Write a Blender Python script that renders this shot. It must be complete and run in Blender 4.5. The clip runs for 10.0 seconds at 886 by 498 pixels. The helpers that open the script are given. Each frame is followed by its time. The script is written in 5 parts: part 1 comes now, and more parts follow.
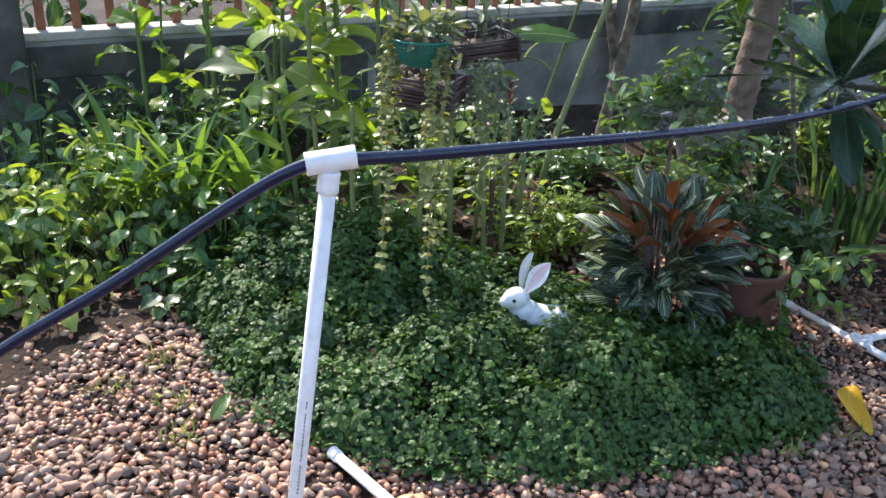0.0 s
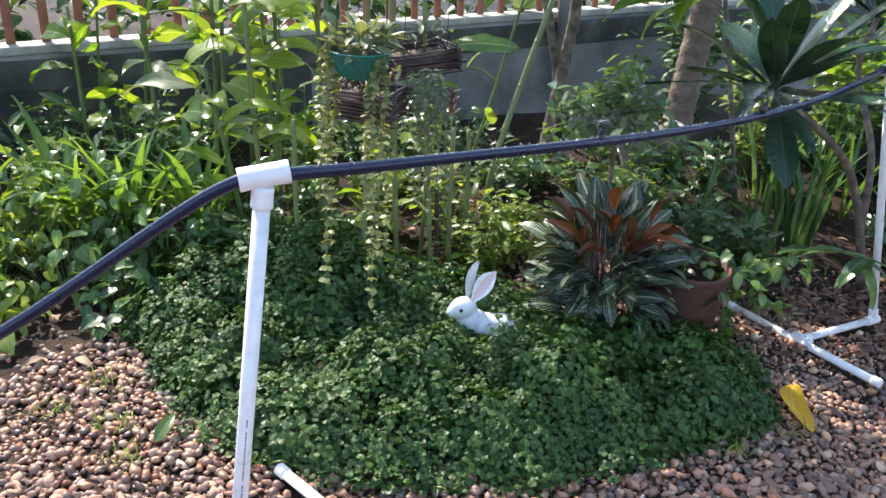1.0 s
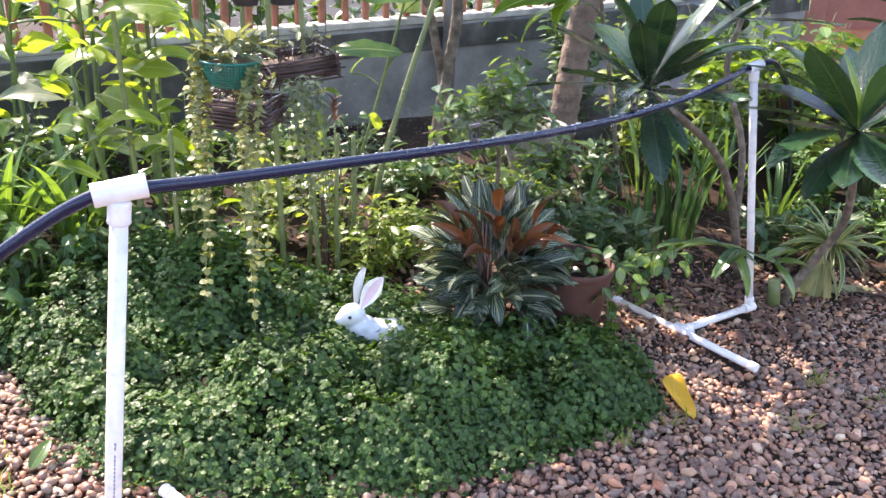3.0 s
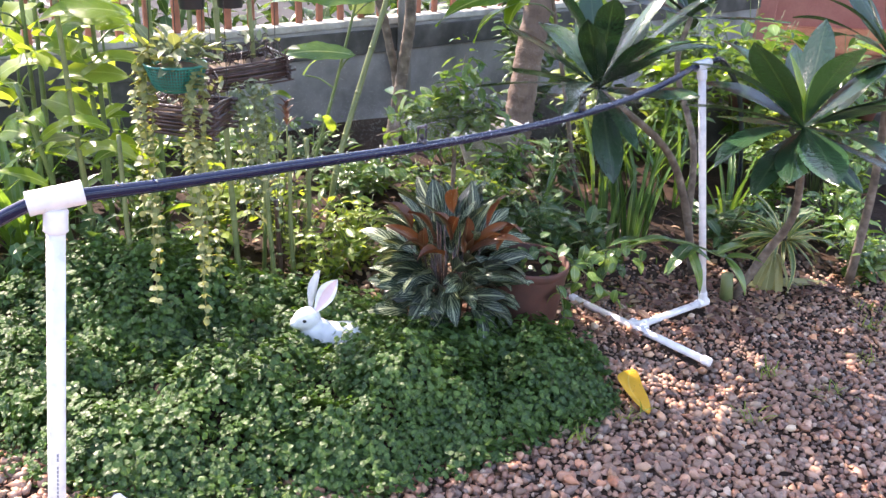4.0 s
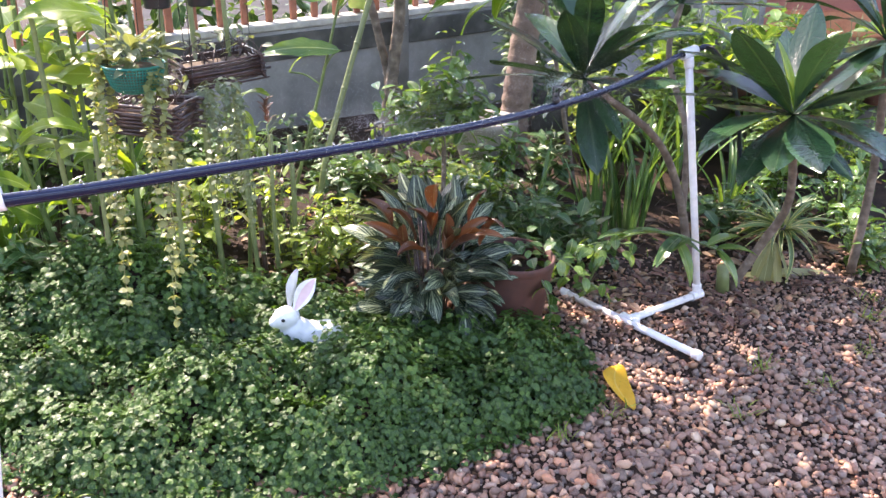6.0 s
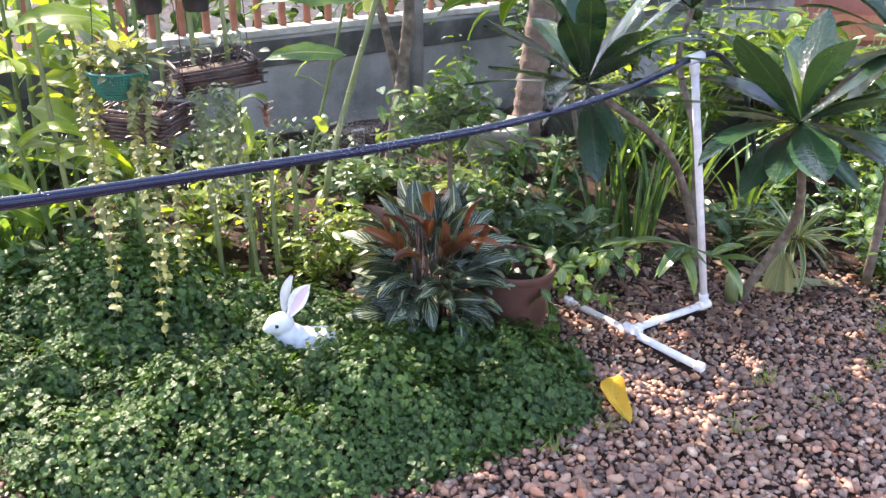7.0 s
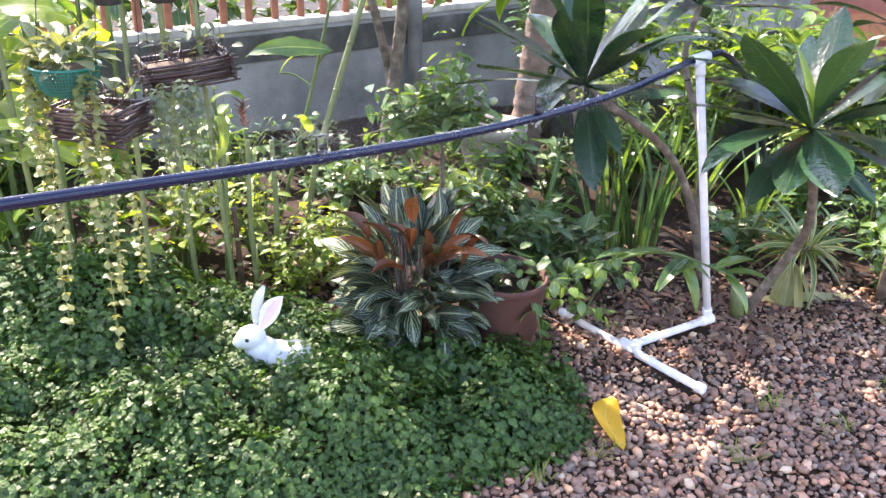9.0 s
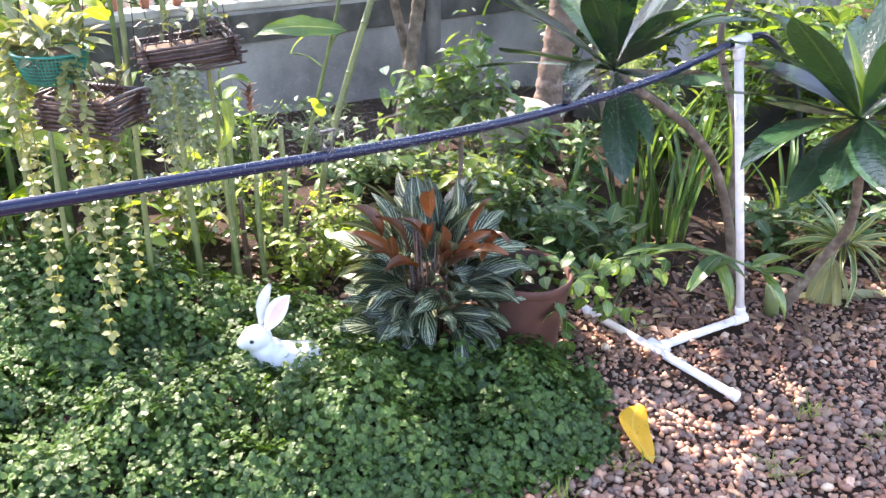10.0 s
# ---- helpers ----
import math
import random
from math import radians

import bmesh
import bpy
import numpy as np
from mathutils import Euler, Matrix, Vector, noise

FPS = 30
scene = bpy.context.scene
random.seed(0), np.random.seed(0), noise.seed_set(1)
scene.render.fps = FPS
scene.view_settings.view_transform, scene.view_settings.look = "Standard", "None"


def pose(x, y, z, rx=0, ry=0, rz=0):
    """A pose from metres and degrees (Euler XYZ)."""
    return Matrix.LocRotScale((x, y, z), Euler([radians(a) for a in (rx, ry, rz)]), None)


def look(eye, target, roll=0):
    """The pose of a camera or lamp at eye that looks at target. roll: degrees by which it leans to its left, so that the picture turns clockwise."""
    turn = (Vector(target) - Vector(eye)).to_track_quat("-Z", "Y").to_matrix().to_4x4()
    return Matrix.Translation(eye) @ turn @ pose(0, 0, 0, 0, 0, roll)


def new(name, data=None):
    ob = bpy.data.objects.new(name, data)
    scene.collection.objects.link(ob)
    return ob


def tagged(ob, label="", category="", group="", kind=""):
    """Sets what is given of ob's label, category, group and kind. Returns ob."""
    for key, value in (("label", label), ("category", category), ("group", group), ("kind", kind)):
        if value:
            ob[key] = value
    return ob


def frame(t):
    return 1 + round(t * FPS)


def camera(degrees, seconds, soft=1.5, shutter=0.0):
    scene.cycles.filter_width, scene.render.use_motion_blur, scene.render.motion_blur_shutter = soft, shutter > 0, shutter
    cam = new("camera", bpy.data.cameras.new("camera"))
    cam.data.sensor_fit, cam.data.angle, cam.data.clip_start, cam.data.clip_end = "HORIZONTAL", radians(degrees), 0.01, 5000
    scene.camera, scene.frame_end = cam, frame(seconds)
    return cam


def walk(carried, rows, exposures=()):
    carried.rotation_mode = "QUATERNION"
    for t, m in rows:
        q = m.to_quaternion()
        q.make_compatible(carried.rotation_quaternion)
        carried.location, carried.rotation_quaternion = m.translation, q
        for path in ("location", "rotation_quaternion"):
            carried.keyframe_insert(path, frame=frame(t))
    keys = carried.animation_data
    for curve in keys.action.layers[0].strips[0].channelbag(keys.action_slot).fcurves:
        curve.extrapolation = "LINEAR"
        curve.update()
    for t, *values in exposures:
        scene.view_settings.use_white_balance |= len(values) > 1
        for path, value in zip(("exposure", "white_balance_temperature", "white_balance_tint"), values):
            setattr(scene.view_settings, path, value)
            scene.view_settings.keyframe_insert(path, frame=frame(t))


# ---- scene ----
cam = camera(52.8, 10.0, 1.5)
METRES, EYE, TILT, LEAN, TURN = 0.82, 1.36, -21.0, 2.0, 0.0
ROWS = [
    (0.0, 0.0, 0.0, 0.0, 0.22, -2.82, -4.52),
    (0.5, 0.0141, 0.0043, 0.0023, -1.16, -2.44, -3.97),
    (1.0, 0.0318, 0.0032, 0.0071, -2.79, -2.01, -3.16),
    (1.5, 0.0493, 0.0037, 0.0076, -4.44, -1.84, -2.57),
    (2.0, 0.0691, 0.0063, 0.0115, -6.36, -1.83, -2.09),
    (2.5, 0.0835, 0.0032, 0.0137, -7.83, -1.59, -1.64),
    (4.0, 0.1429, -0.0139, 0.0174, -11.2, -1.48, -0.04),
    (4.5, 0.1509, -0.0118, 0.0194, -12.34, -1.32, 0.2),
    (5.0, 0.1632, -0.0149, 0.0198, -12.16, -1.48, 0.5),
    (5.5, 0.2376, -0.0113, 0.0183, -10.97, -1.87, 0.97),
    (7.0, 0.4661, 0.01, 0.0464, -7.42, -1.79, 0.4),
    (7.5, 0.5142, -0.0109, 0.037, -7.11, -1.68, 0.44),
    (8.0, 0.544, 0.0114, 0.0285, -7.15, -1.5, -0.06),
    (8.5, 0.5671, 0.0999, 0.0537, -6.77, -1.75, -0.29),
    (9.0, 0.5936, 0.2136, 0.0952, -6.64, -2.11, -0.36),
    (9.5, 0.6064, 0.3051, 0.1216, -6.03, -2.7, -0.5),
    (10.0, 0.6151, 0.4171, 0.1577, -5.5, -3.69, -0.76),
]
EXPOSURES = [(0.0, 1.50, 6550, 12), (2.0, 1.98, 6850, 18), (2.5, 2.15, 7000, 22), (5.0, 2.41, 7150, 25), (7.0, 2.42, 7150, 25), (8.5, 2.54, 7150, 24), (10.0, 2.82, 7150, 25)]
walk(cam, [(t, pose(0, 0, EYE, TILT, LEAN, TURN) @ pose(METRES * x, METRES * y, METRES * z, 90 + pitch, roll, yaw)) for t, x, y, z, yaw, pitch, roll in ROWS], EXPOSURES)

# ---- world and sun ----
world = bpy.data.worlds.new("world")
scene.world = world
world.use_nodes = True
wn = world.node_tree
sky = wn.nodes.new("ShaderNodeTexSky")
sky.sky_type = "NISHITA"
sky.sun_disc = False
SUN_FROM = Vector((-0.42, 0.62, 0.80)).normalized()
sky.sun_elevation = math.asin(SUN_FROM.z)
sky.sun_rotation = math.atan2(SUN_FROM.x, SUN_FROM.y)
wn.links.new(sky.outputs[0], wn.nodes["Background"].inputs[0])
wn.nodes["Background"].inputs[1].default_value = 0.15
sun = new("sun", bpy.data.lights.new("sun", "SUN"))
sun.data.energy, sun.data.angle, sun.data.color = 3.1, radians(0.55), (1.0, 0.94, 0.84)
sun.matrix_world = look(SUN_FROM * 20, (0, 0, 0))

rng = np.random.default_rng(7)


# ---- the lie of the land ----
def ground_z(x, y):
    """Height of the soil: a gentle slope that flattens far out."""
    xc = np.clip(x, -2.6, 4.0)
    yc = np.clip(y, -1.5, 5.2)
    uneven = np.exp(-((x - 0.6) ** 2 + (y - 2.5) ** 2) / 18) * (np.sin(x * 7.1 + y * 3.3) + np.sin(y * 9.7 - x * 4.1))
    dip = 0.028 / (1 + np.exp((1.35 - xc) / 0.12)) / (1 + np.exp((2.45 - yc) / 0.15))
    return -0.162 - 0.071 * xc + 0.055 * yc + 0.008 * uneven - dip


# ---- mesh helpers ----
def mesh_from(name, verts, quads, uvs=None, smooth=True):
    """A mesh from arrays of vertices and quads (or triangles), with one uv for each vertex."""
    me = bpy.data.meshes.new(name)
    verts = np.asarray(verts, dtype=np.float32)
    quads = np.asarray(quads, dtype=np.int32)
    k = quads.shape[1]
    me.vertices.add(len(verts))
    me.vertices.foreach_set("co", verts.ravel())
    me.loops.add(quads.size)
    me.loops.foreach_set("vertex_index", quads.ravel())
    me.polygons.add(len(quads))
    me.polygons.foreach_set("loop_start", np.arange(len(quads), dtype=np.int32) * k)
    me.polygons.foreach_set("use_smooth", np.full(len(quads), smooth))
    if uvs is not None:
        layer = me.uv_layers.new(name="UVMap")
        layer.data.foreach_set("uv", np.asarray(uvs, dtype=np.float32)[quads.ravel()].ravel())
    me.update(calc_edges=True)
    return me


class Bag:
    """Collects many small pieces, each a template moved by a matrix, into one mesh."""

    def __init__(self):
        self.v, self.q, self.u, self.n = [], [], [], 0

    def add(self, piece, m):
        v, q, u = piece
        a = np.array(m)
        self.v.append(v @ a[:3, :3].T + a[:3, 3])
        self.q.append(q + self.n)
        self.u.append(u)
        self.n += len(v)
        return self

    def piece(self):
        return np.concatenate(self.v), np.concatenate(self.q), np.concatenate(self.u)

    def mesh(self, name):
        v, q, u = self.piece()
        return mesh_from(name, v, q, u)


def place(loc, yaw=0.0, pitch=0.0, roll=0.0, s=1.0):
    """A leaf grows along +x: turned by yaw, raised by pitch, rolled about its length."""
    e = Matrix.Rotation(radians(yaw), 4, "Z") @ Matrix.Rotation(-radians(pitch), 4, "Y") @ Matrix.Rotation(radians(roll), 4, "X")
    return Matrix.Translation(loc) @ e @ Matrix.Scale(s, 4)


def blade(length, width, kind="lance", n=6, fold=0.18, droop=40.0, wave=0.0, stalk=0.0):
    """A leaf: a strip of cross sections along a drooping midrib. kind: its outline."""
    t = np.linspace(0, 1, n + 1)
    if kind == "lance":
        w = np.sin(np.pi * np.clip(t, 0, 1) ** 0.8) ** 0.75
    elif kind == "heart":
        w = np.where(t < 0.25, 0.55 + 1.8 * t, 1.0 - (np.maximum(t - 0.25, 0) / 0.75) ** 1.5)
    elif kind == "broad":
        w = np.sin(np.pi * t ** 0.66) ** 0.95 * (1 + 0.07 * np.sin(19 * t) + 0.06 * np.sin(33 * t + 1))
    elif kind == "obov":
        w = np.sin(np.pi * t ** 1.35) ** 0.8
    elif kind == "strap":
        w = np.minimum(1.0, 0.55 + 2.2 * t) * np.clip((1 - t) / 0.5, 0, 1) ** 0.7
    else:
        w = np.sin(np.pi * t) ** 0.6
    w = np.maximum(w, 0.02) * width / 2
    ang = np.radians(droop) * t ** 1.2
    ds = length / n
    x = np.concatenate([[0], np.cumsum(np.cos((ang[1:] + ang[:-1]) / 2) * ds)]) + stalk
    z = np.concatenate([[0], -np.cumsum(np.sin((ang[1:] + ang[:-1]) / 2) * ds)])
    v, u = [], []
    for i in range(n + 1):
        for c in (-1, -0.5, 0, 0.5, 1):
            lift = fold * w[i] * abs(c) ** 0.8 + wave * width * math.sin(7 * t[i] + 2.3 * c) * abs(c)
            v.append((x[i] + lift * math.sin(ang[i]), w[i] * c, z[i] + lift * math.cos(ang[i])))
            u.append((t[i], 0.5 + 0.5 * c))
    q = [(5 * i + j, 5 * i + 5 + j, 5 * i + 6 + j, 5 * i + 1 + j) for i in range(n) for j in range(4)]
    return np.array(v), np.array(q), np.array(u)


def simple_leaf(length, width, fold=0.25, droop=25.0, kind="lance"):
    """A small leaf of eight quads."""
    v, q, u = blade(length, width, kind, 4, fold, droop)
    keep = np.array([5 * i + j for i in range(5) for j in (0, 2, 4)])
    qq = [(3 * i + j, 3 * i + 3 + j, 3 * i + 4 + j, 3 * i + 1 + j) for i in range(4) for j in range(2)]
    return v[keep], np.array(qq), u[keep]


def tiny_leaf(length, width, fold=0.25, droop=25.0, kind="obov"):
    """A very small leaf of four quads."""
    v, q, u = blade(length, width, kind, 4, fold, droop)
    keep = np.array([5 * i + j for i in (0, 2, 4) for j in (0, 2, 4)])
    v = v[keep].copy()
    v[0:3, 1] *= 10.0
    v[3:6, 1] *= 1.15
    v[6:9, 1] *= 26.0
    qq = [(3 * i + j, 3 * i + 3 + j, 3 * i + 4 + j, 3 * i + 1 + j) for i in range(2) for j in range(2)]
    return v, np.array(qq), u[keep]


def tube(points, radii, sides=8, cap=True):
    """A round rod along points; radii is one number or one a point."""
    p = np.array(points, dtype=float)
    r = np.broadcast_to(np.asarray(radii, dtype=float), (len(p),))
    d = np.gradient(p, axis=0)
    d /= np.linalg.norm(d, axis=1)[:, None]
    ref = np.array([0, 0, 1.0]) if abs(d[0][2]) < 0.9 else np.array([1.0, 0, 0])
    v, u = [], []
    a = np.cross(d[0], ref)
    for i in range(len(p)):
        a = a - d[i] * (a @ d[i])
        a /= np.linalg.norm(a)
        b = np.cross(d[i], a)
        for k in range(sides):
            th = 2 * math.pi * k / sides
            v.append(p[i] + r[i] * (math.cos(th) * a + math.sin(th) * b))
            u.append((i / (len(p) - 1), k / sides))
    q = [(sides * i + k, sides * i + (k + 1) % sides, sides * i + sides + (k + 1) % sides, sides * i + sides + k)
         for i in range(len(p) - 1) for k in range(sides)]
    if cap:
        for i, flip in ((0, 1), (len(p) - 1, 0)):
            v.append(p[i])
            u.append((i / (len(p) - 1), 0))
            c = len(v) - 1
            for k in range(0, sides, 2):
                ring = [sides * i + k, sides * i + (k + 1) % sides, sides * i + (k + 2) % sides, c]
                q.append(tuple(ring[::-1]) if flip else tuple(ring))
    return np.array(v), np.array(q), np.array(u)


def smooth_path(points, n):
    """A Catmull-Rom line through points, n steps a span."""
    p = [np.array(a, dtype=float) for a in points]
    p = [2 * p[0] - p[1]] + p + [2 * p[-1] - p[-2]]
    out = []
    for i in range(1, len(p) - 2):
        for k in range(n):
            t = k / n
            out.append(0.5 * (2 * p[i] + (p[i + 1] - p[i - 1]) * t + (2 * p[i - 1] - 5 * p[i] + 4 * p[i + 1] - p[i + 2]) * t * t
                              + (3 * p[i] - p[i - 1] - 3 * p[i + 1] + p[i + 2]) * t ** 3))
    out.append(p[-2])
    return np.array(out)


def piece_mesh(name, piece):
    return mesh_from(name, *piece)


def bevel_box(sx, sy, sz, b=0.004, seg=2):
    """A bevelled box centred on its own origin."""
    bm = bmesh.new()
    bmesh.ops.create_cube(bm, size=1)
    bmesh.ops.scale(bm, vec=(sx, sy, sz), verts=bm.verts)
    if b:
        bmesh.ops.bevel(bm, geom=bm.edges, offset=b, segments=seg, profile=0.5, affect="EDGES")
    return bm


def lathe(profile, sides=32):
    """A turned body from (radius, height) pairs."""
    v = [(r * math.cos(2 * math.pi * k / sides), r * math.sin(2 * math.pi * k / sides), h) for r, h in profile for k in range(sides)]
    u = [(k / sides, i / len(profile)) for i in range(len(profile)) for k in range(sides)]
    q = [(sides * i + k, sides * i + (k + 1) % sides, sides * i + sides + (k + 1) % sides, sides * i + sides + k)
         for i in range(len(profile) - 1) for k in range(sides)]
    return np.array(v), np.array(q), np.array(u)


def thing(name, loc, label, category, group="", kind="", mesh=None, material=None):
    """A top-level thing: an Empty at its base, or a mesh of its own."""
    ob = new(name, mesh)
    ob.matrix_basis = Matrix.Translation(loc) if not isinstance(loc, Matrix) else loc
    if material is not None:
        mesh.materials.append(material)
    return tagged(ob, label, category, group, kind)


def part(name, data, material, parent, m=None, label="", kind=""):
    """One mesh object under a thing or a part. data: a mesh, a piece, or a bmesh."""
    if isinstance(data, tuple):
        data = mesh_from(name, *data)
    elif isinstance(data, bmesh.types.BMesh):
        me = bpy.data.meshes.new(name)
        data.to_mesh(me)
        data.free()
        for f in me.polygons:
            f.use_smooth = len(me.polygons) > 60
        data = me
    if material is not None and not data.materials:
        data.materials.append(material)
    ob = new(name, data)
    ob.parent = parent
    ob.matrix_basis = m if m is not None else Matrix.Identity(4)
    return tagged(ob, label, "", "", kind)


def local(points, loc):
    return [np.array(p, dtype=float) - np.array(loc, dtype=float) for p in points]


# ---- materials ----
def nodes_of(name):
    mat = bpy.data.materials.new(name)
    mat.use_nodes = True
    nt = mat.node_tree
    return mat, nt, nt.nodes["Principled BSDF"], nt.nodes["Material Output"]


def node(nt, kind, **values):
    n = nt.nodes.new(kind)
    for key, value in values.items():
        n.inputs[int(key[1:]) if key[0] == "i" and key[1:].isdigit() else key].default_value = value
    return n


def maths(nt, op, a, b=None):
    n = nt.nodes.new("ShaderNodeMath")
    n.operation = op
    for i, x in enumerate((a, b)):
        if x is None:
            continue
        if isinstance(x, (int, float)):
            n.inputs[i].default_value = x
        else:
            nt.links.new(x, n.inputs[i])
    return n.outputs[0]


def ramp(nt, fac, stops, interpolation="LINEAR"):
    n = nt.nodes.new("ShaderNodeValToRGB")
    n.color_ramp.interpolation = interpolation
    el = n.color_ramp.elements
    while len(el) < len(stops):
        el.new(0.5)
    for e, (at, col) in zip(el, stops):
        e.position, e.color = at, (*col, 1)
    nt.links.new(fac, n.inputs[0])
    return n.outputs[0]


def mixc(nt, fac, a, b, blend="MIX"):
    n = nt.nodes.new("ShaderNodeMix")
    n.data_type, n.blend_type = "RGBA", blend
    for sock, x in ((n.inputs[0], fac), (n.inputs[6], a), (n.inputs[7], b)):
        if isinstance(x, (int, float)):
            sock.default_value = x
        elif isinstance(x, tuple):
            sock.default_value = (*x, 1)
        else:
            nt.links.new(x, sock)
    return n.outputs[2]


def noise_at(nt, scale, detail=3.0, rough=0.55, coords="Object"):
    n = node(nt, "ShaderNodeTexNoise", Scale=scale, Detail=detail, Roughness=rough)
    tc = nt.nodes.new("ShaderNodeTexCoord")
    nt.links.new(tc.outputs[coords], n.inputs["Vector"])
    return n.outputs["Fac"]


def random_of(nt):
    """One random number for each loose piece, joined or not."""
    a = nt.nodes.new("ShaderNodeNewGeometry").outputs["Random Per Island"]
    b = nt.nodes.new("ShaderNodeObjectInfo").outputs["Random"]
    return maths(nt, "FRACT", maths(nt, "ADD", a, b))


def bump(nt, bsdf, height, strength, distance=0.002):
    n = node(nt, "ShaderNodeBump", Strength=strength, Distance=distance)
    nt.links.new(height, n.inputs["Height"])
    nt.links.new(n.outputs[0], bsdf.inputs["Normal"])
    return n.outputs[0]


def surface(name, stops, scale=12.0, rough=0.6, bumps=0.4, bump_scale=60.0, metal=0.0, depth=0.002, detail=5.0):
    """A plain mottled surface: a noise ramp, finer grain in the relief and the gloss."""
    mat, nt, bsdf, _ = nodes_of(name)
    big = noise_at(nt, scale, detail)
    col = ramp(nt, big, stops)
    fine = noise_at(nt, bump_scale, 4.0)
    nt.links.new(mixc(nt, 0.35, col, ramp(nt, fine, [(0.3, (0.5, 0.5, 0.5)), (0.7, (1, 1, 1))]), "MULTIPLY"), bsdf.inputs["Base Color"])
    nt.links.new(maths(nt, "MULTIPLY_ADD", fine, 0.3), bsdf.inputs["Roughness"])
    r = bsdf.inputs["Roughness"].links[0].from_node
    r.inputs[2].default_value = rough - 0.15
    bsdf.inputs["Metallic"].default_value = metal
    bump(nt, bsdf, fine, bumps, depth)
    return mat


def leaf_mat(name, dark, light, rough=0.34, trans=0.3, rib=0.5, stripes=None, sheen=(1.5, 1.3, 0.5), spots=0.0, edge=None, quilt=0.35, spec=0.55, patch=0.0):
    """A leaf: two tones by the leaf and by noise, a midrib and side veins, light through it."""
    mat, nt, bsdf, out = nodes_of(name)
    if light[1] > light[0] and name not in ("cover_leaf", "broad_leaf", "lime_leaf"):
        dark, light = (tuple(0.87 * v + 0.13 * (0.3 * c[0] + 0.6 * c[1] + 0.1 * c[2]) for v in c) for c in (dark, light))
    uv = nt.nodes.new("ShaderNodeUVMap")
    sep = nt.nodes.new("ShaderNodeSeparateXYZ")
    nt.links.new(uv.outputs[0], sep.inputs[0])
    along, across = sep.outputs[0], sep.outputs[1]
    off = maths(nt, "ABSOLUTE", maths(nt, "SUBTRACT", across, 0.5))
    rnd = random_of(nt)
    mottled = noise_at(nt, 30.0, 3.0)
    mix = maths(nt, "MULTIPLY_ADD", mottled, 0.5)
    nt.links.new(maths(nt, "MULTIPLY_ADD", rnd, 1.0), mix.node.inputs[2])
    mix.node.inputs[2].links[0].from_node.inputs[2].default_value = -0.25
    if patch:
        mix = maths(nt, "ADD", mix, maths(nt, "MULTIPLY", maths(nt, "SUBTRACT", noise_at(nt, 6.0, 3.0), 0.5), patch))
    col = mixc(nt, mix, dark, light)
    side = maths(nt, "FRACT", maths(nt, "ADD", maths(nt, "MULTIPLY", along, 11.0), maths(nt, "MULTIPLY", off, -6.0)))
    vein = maths(nt, "LESS_THAN", side, 0.12)
    mid = maths(nt, "LESS_THAN", off, 0.03)
    if stripes is not None:
        wob = noise_at(nt, 45.0, 2.0)
        s = maths(nt, "FRACT", maths(nt, "ADD", maths(nt, "ADD", maths(nt, "MULTIPLY", along, 6.0), maths(nt, "MULTIPLY", off, -6.5)), maths(nt, "MULTIPLY", wob, 0.8)))
        band = maths(nt, "MULTIPLY", maths(nt, "LESS_THAN", s, maths(nt, "MULTIPLY", wob, 0.44)), maths(nt, "LESS_THAN", off, 0.45))
        band = maths(nt, "MULTIPLY", band, maths(nt, "ADD", 0.3, maths(nt, "MULTIPLY", maths(nt, "GREATER_THAN", rnd, 0.45), 0.55)))
        col = mixc(nt, band, col, stripes)
        col = mixc(nt, maths(nt, "MULTIPLY", maths(nt, "LESS_THAN", off, 0.06), 0.55), col, stripes)
    pale = tuple(min(1.0, 0.5 * c + 0.5 * d + 0.1) for c, d in zip(light, (0.5, 0.6, 0.25)))
    col = mixc(nt, maths(nt, "MULTIPLY", mid, rib), col, pale)
    col = mixc(nt, maths(nt, "MULTIPLY", vein, 0.18 * rib), col, pale)
    if edge is not None:
        col = mixc(nt, maths(nt, "GREATER_THAN", off, 0.36), col, edge)
    if spots:
        spot = maths(nt, "GREATER_THAN", noise_at(nt, 90.0, 2.0), 0.66)
        col = mixc(nt, maths(nt, "MULTIPLY", spot, spots), col, (0.16, 0.11, 0.03))
    nt.links.new(col, bsdf.inputs["Base Color"])
    bsdf.inputs["Roughness"].default_value = rough
    bsdf.inputs["Specular IOR Level"].default_value = spec
    relief = maths(nt, "ADD", maths(nt, "MULTIPLY", vein, -0.6 if quilt < 0.5 else -1.3), maths(nt, "ADD", maths(nt, "MULTIPLY", mid, -1.0), mottled))
    if quilt > 0.5:
        relief = maths(nt, "ADD", relief, maths(nt, "MULTIPLY", maths(nt, "GREATER_THAN", noise_at(nt, 160.0, 1.0), 0.64), 0.8))
    bump(nt, bsdf, relief, quilt, 0.0015 if quilt < 0.5 else 0.003)
    tr = nt.nodes.new("ShaderNodeBsdfTranslucent")
    nt.links.new(mixc(nt, 1.0, col, sheen, "MULTIPLY"), tr.inputs[0])
    ms = nt.nodes.new("ShaderNodeMixShader")
    ms.inputs[0].default_value = trans
    nt.links.new(bsdf.outputs[0], ms.inputs[1])
    nt.links.new(tr.outputs[0], ms.inputs[2])
    nt.links.new(ms.outputs[0], out.inputs[0])
    return mat


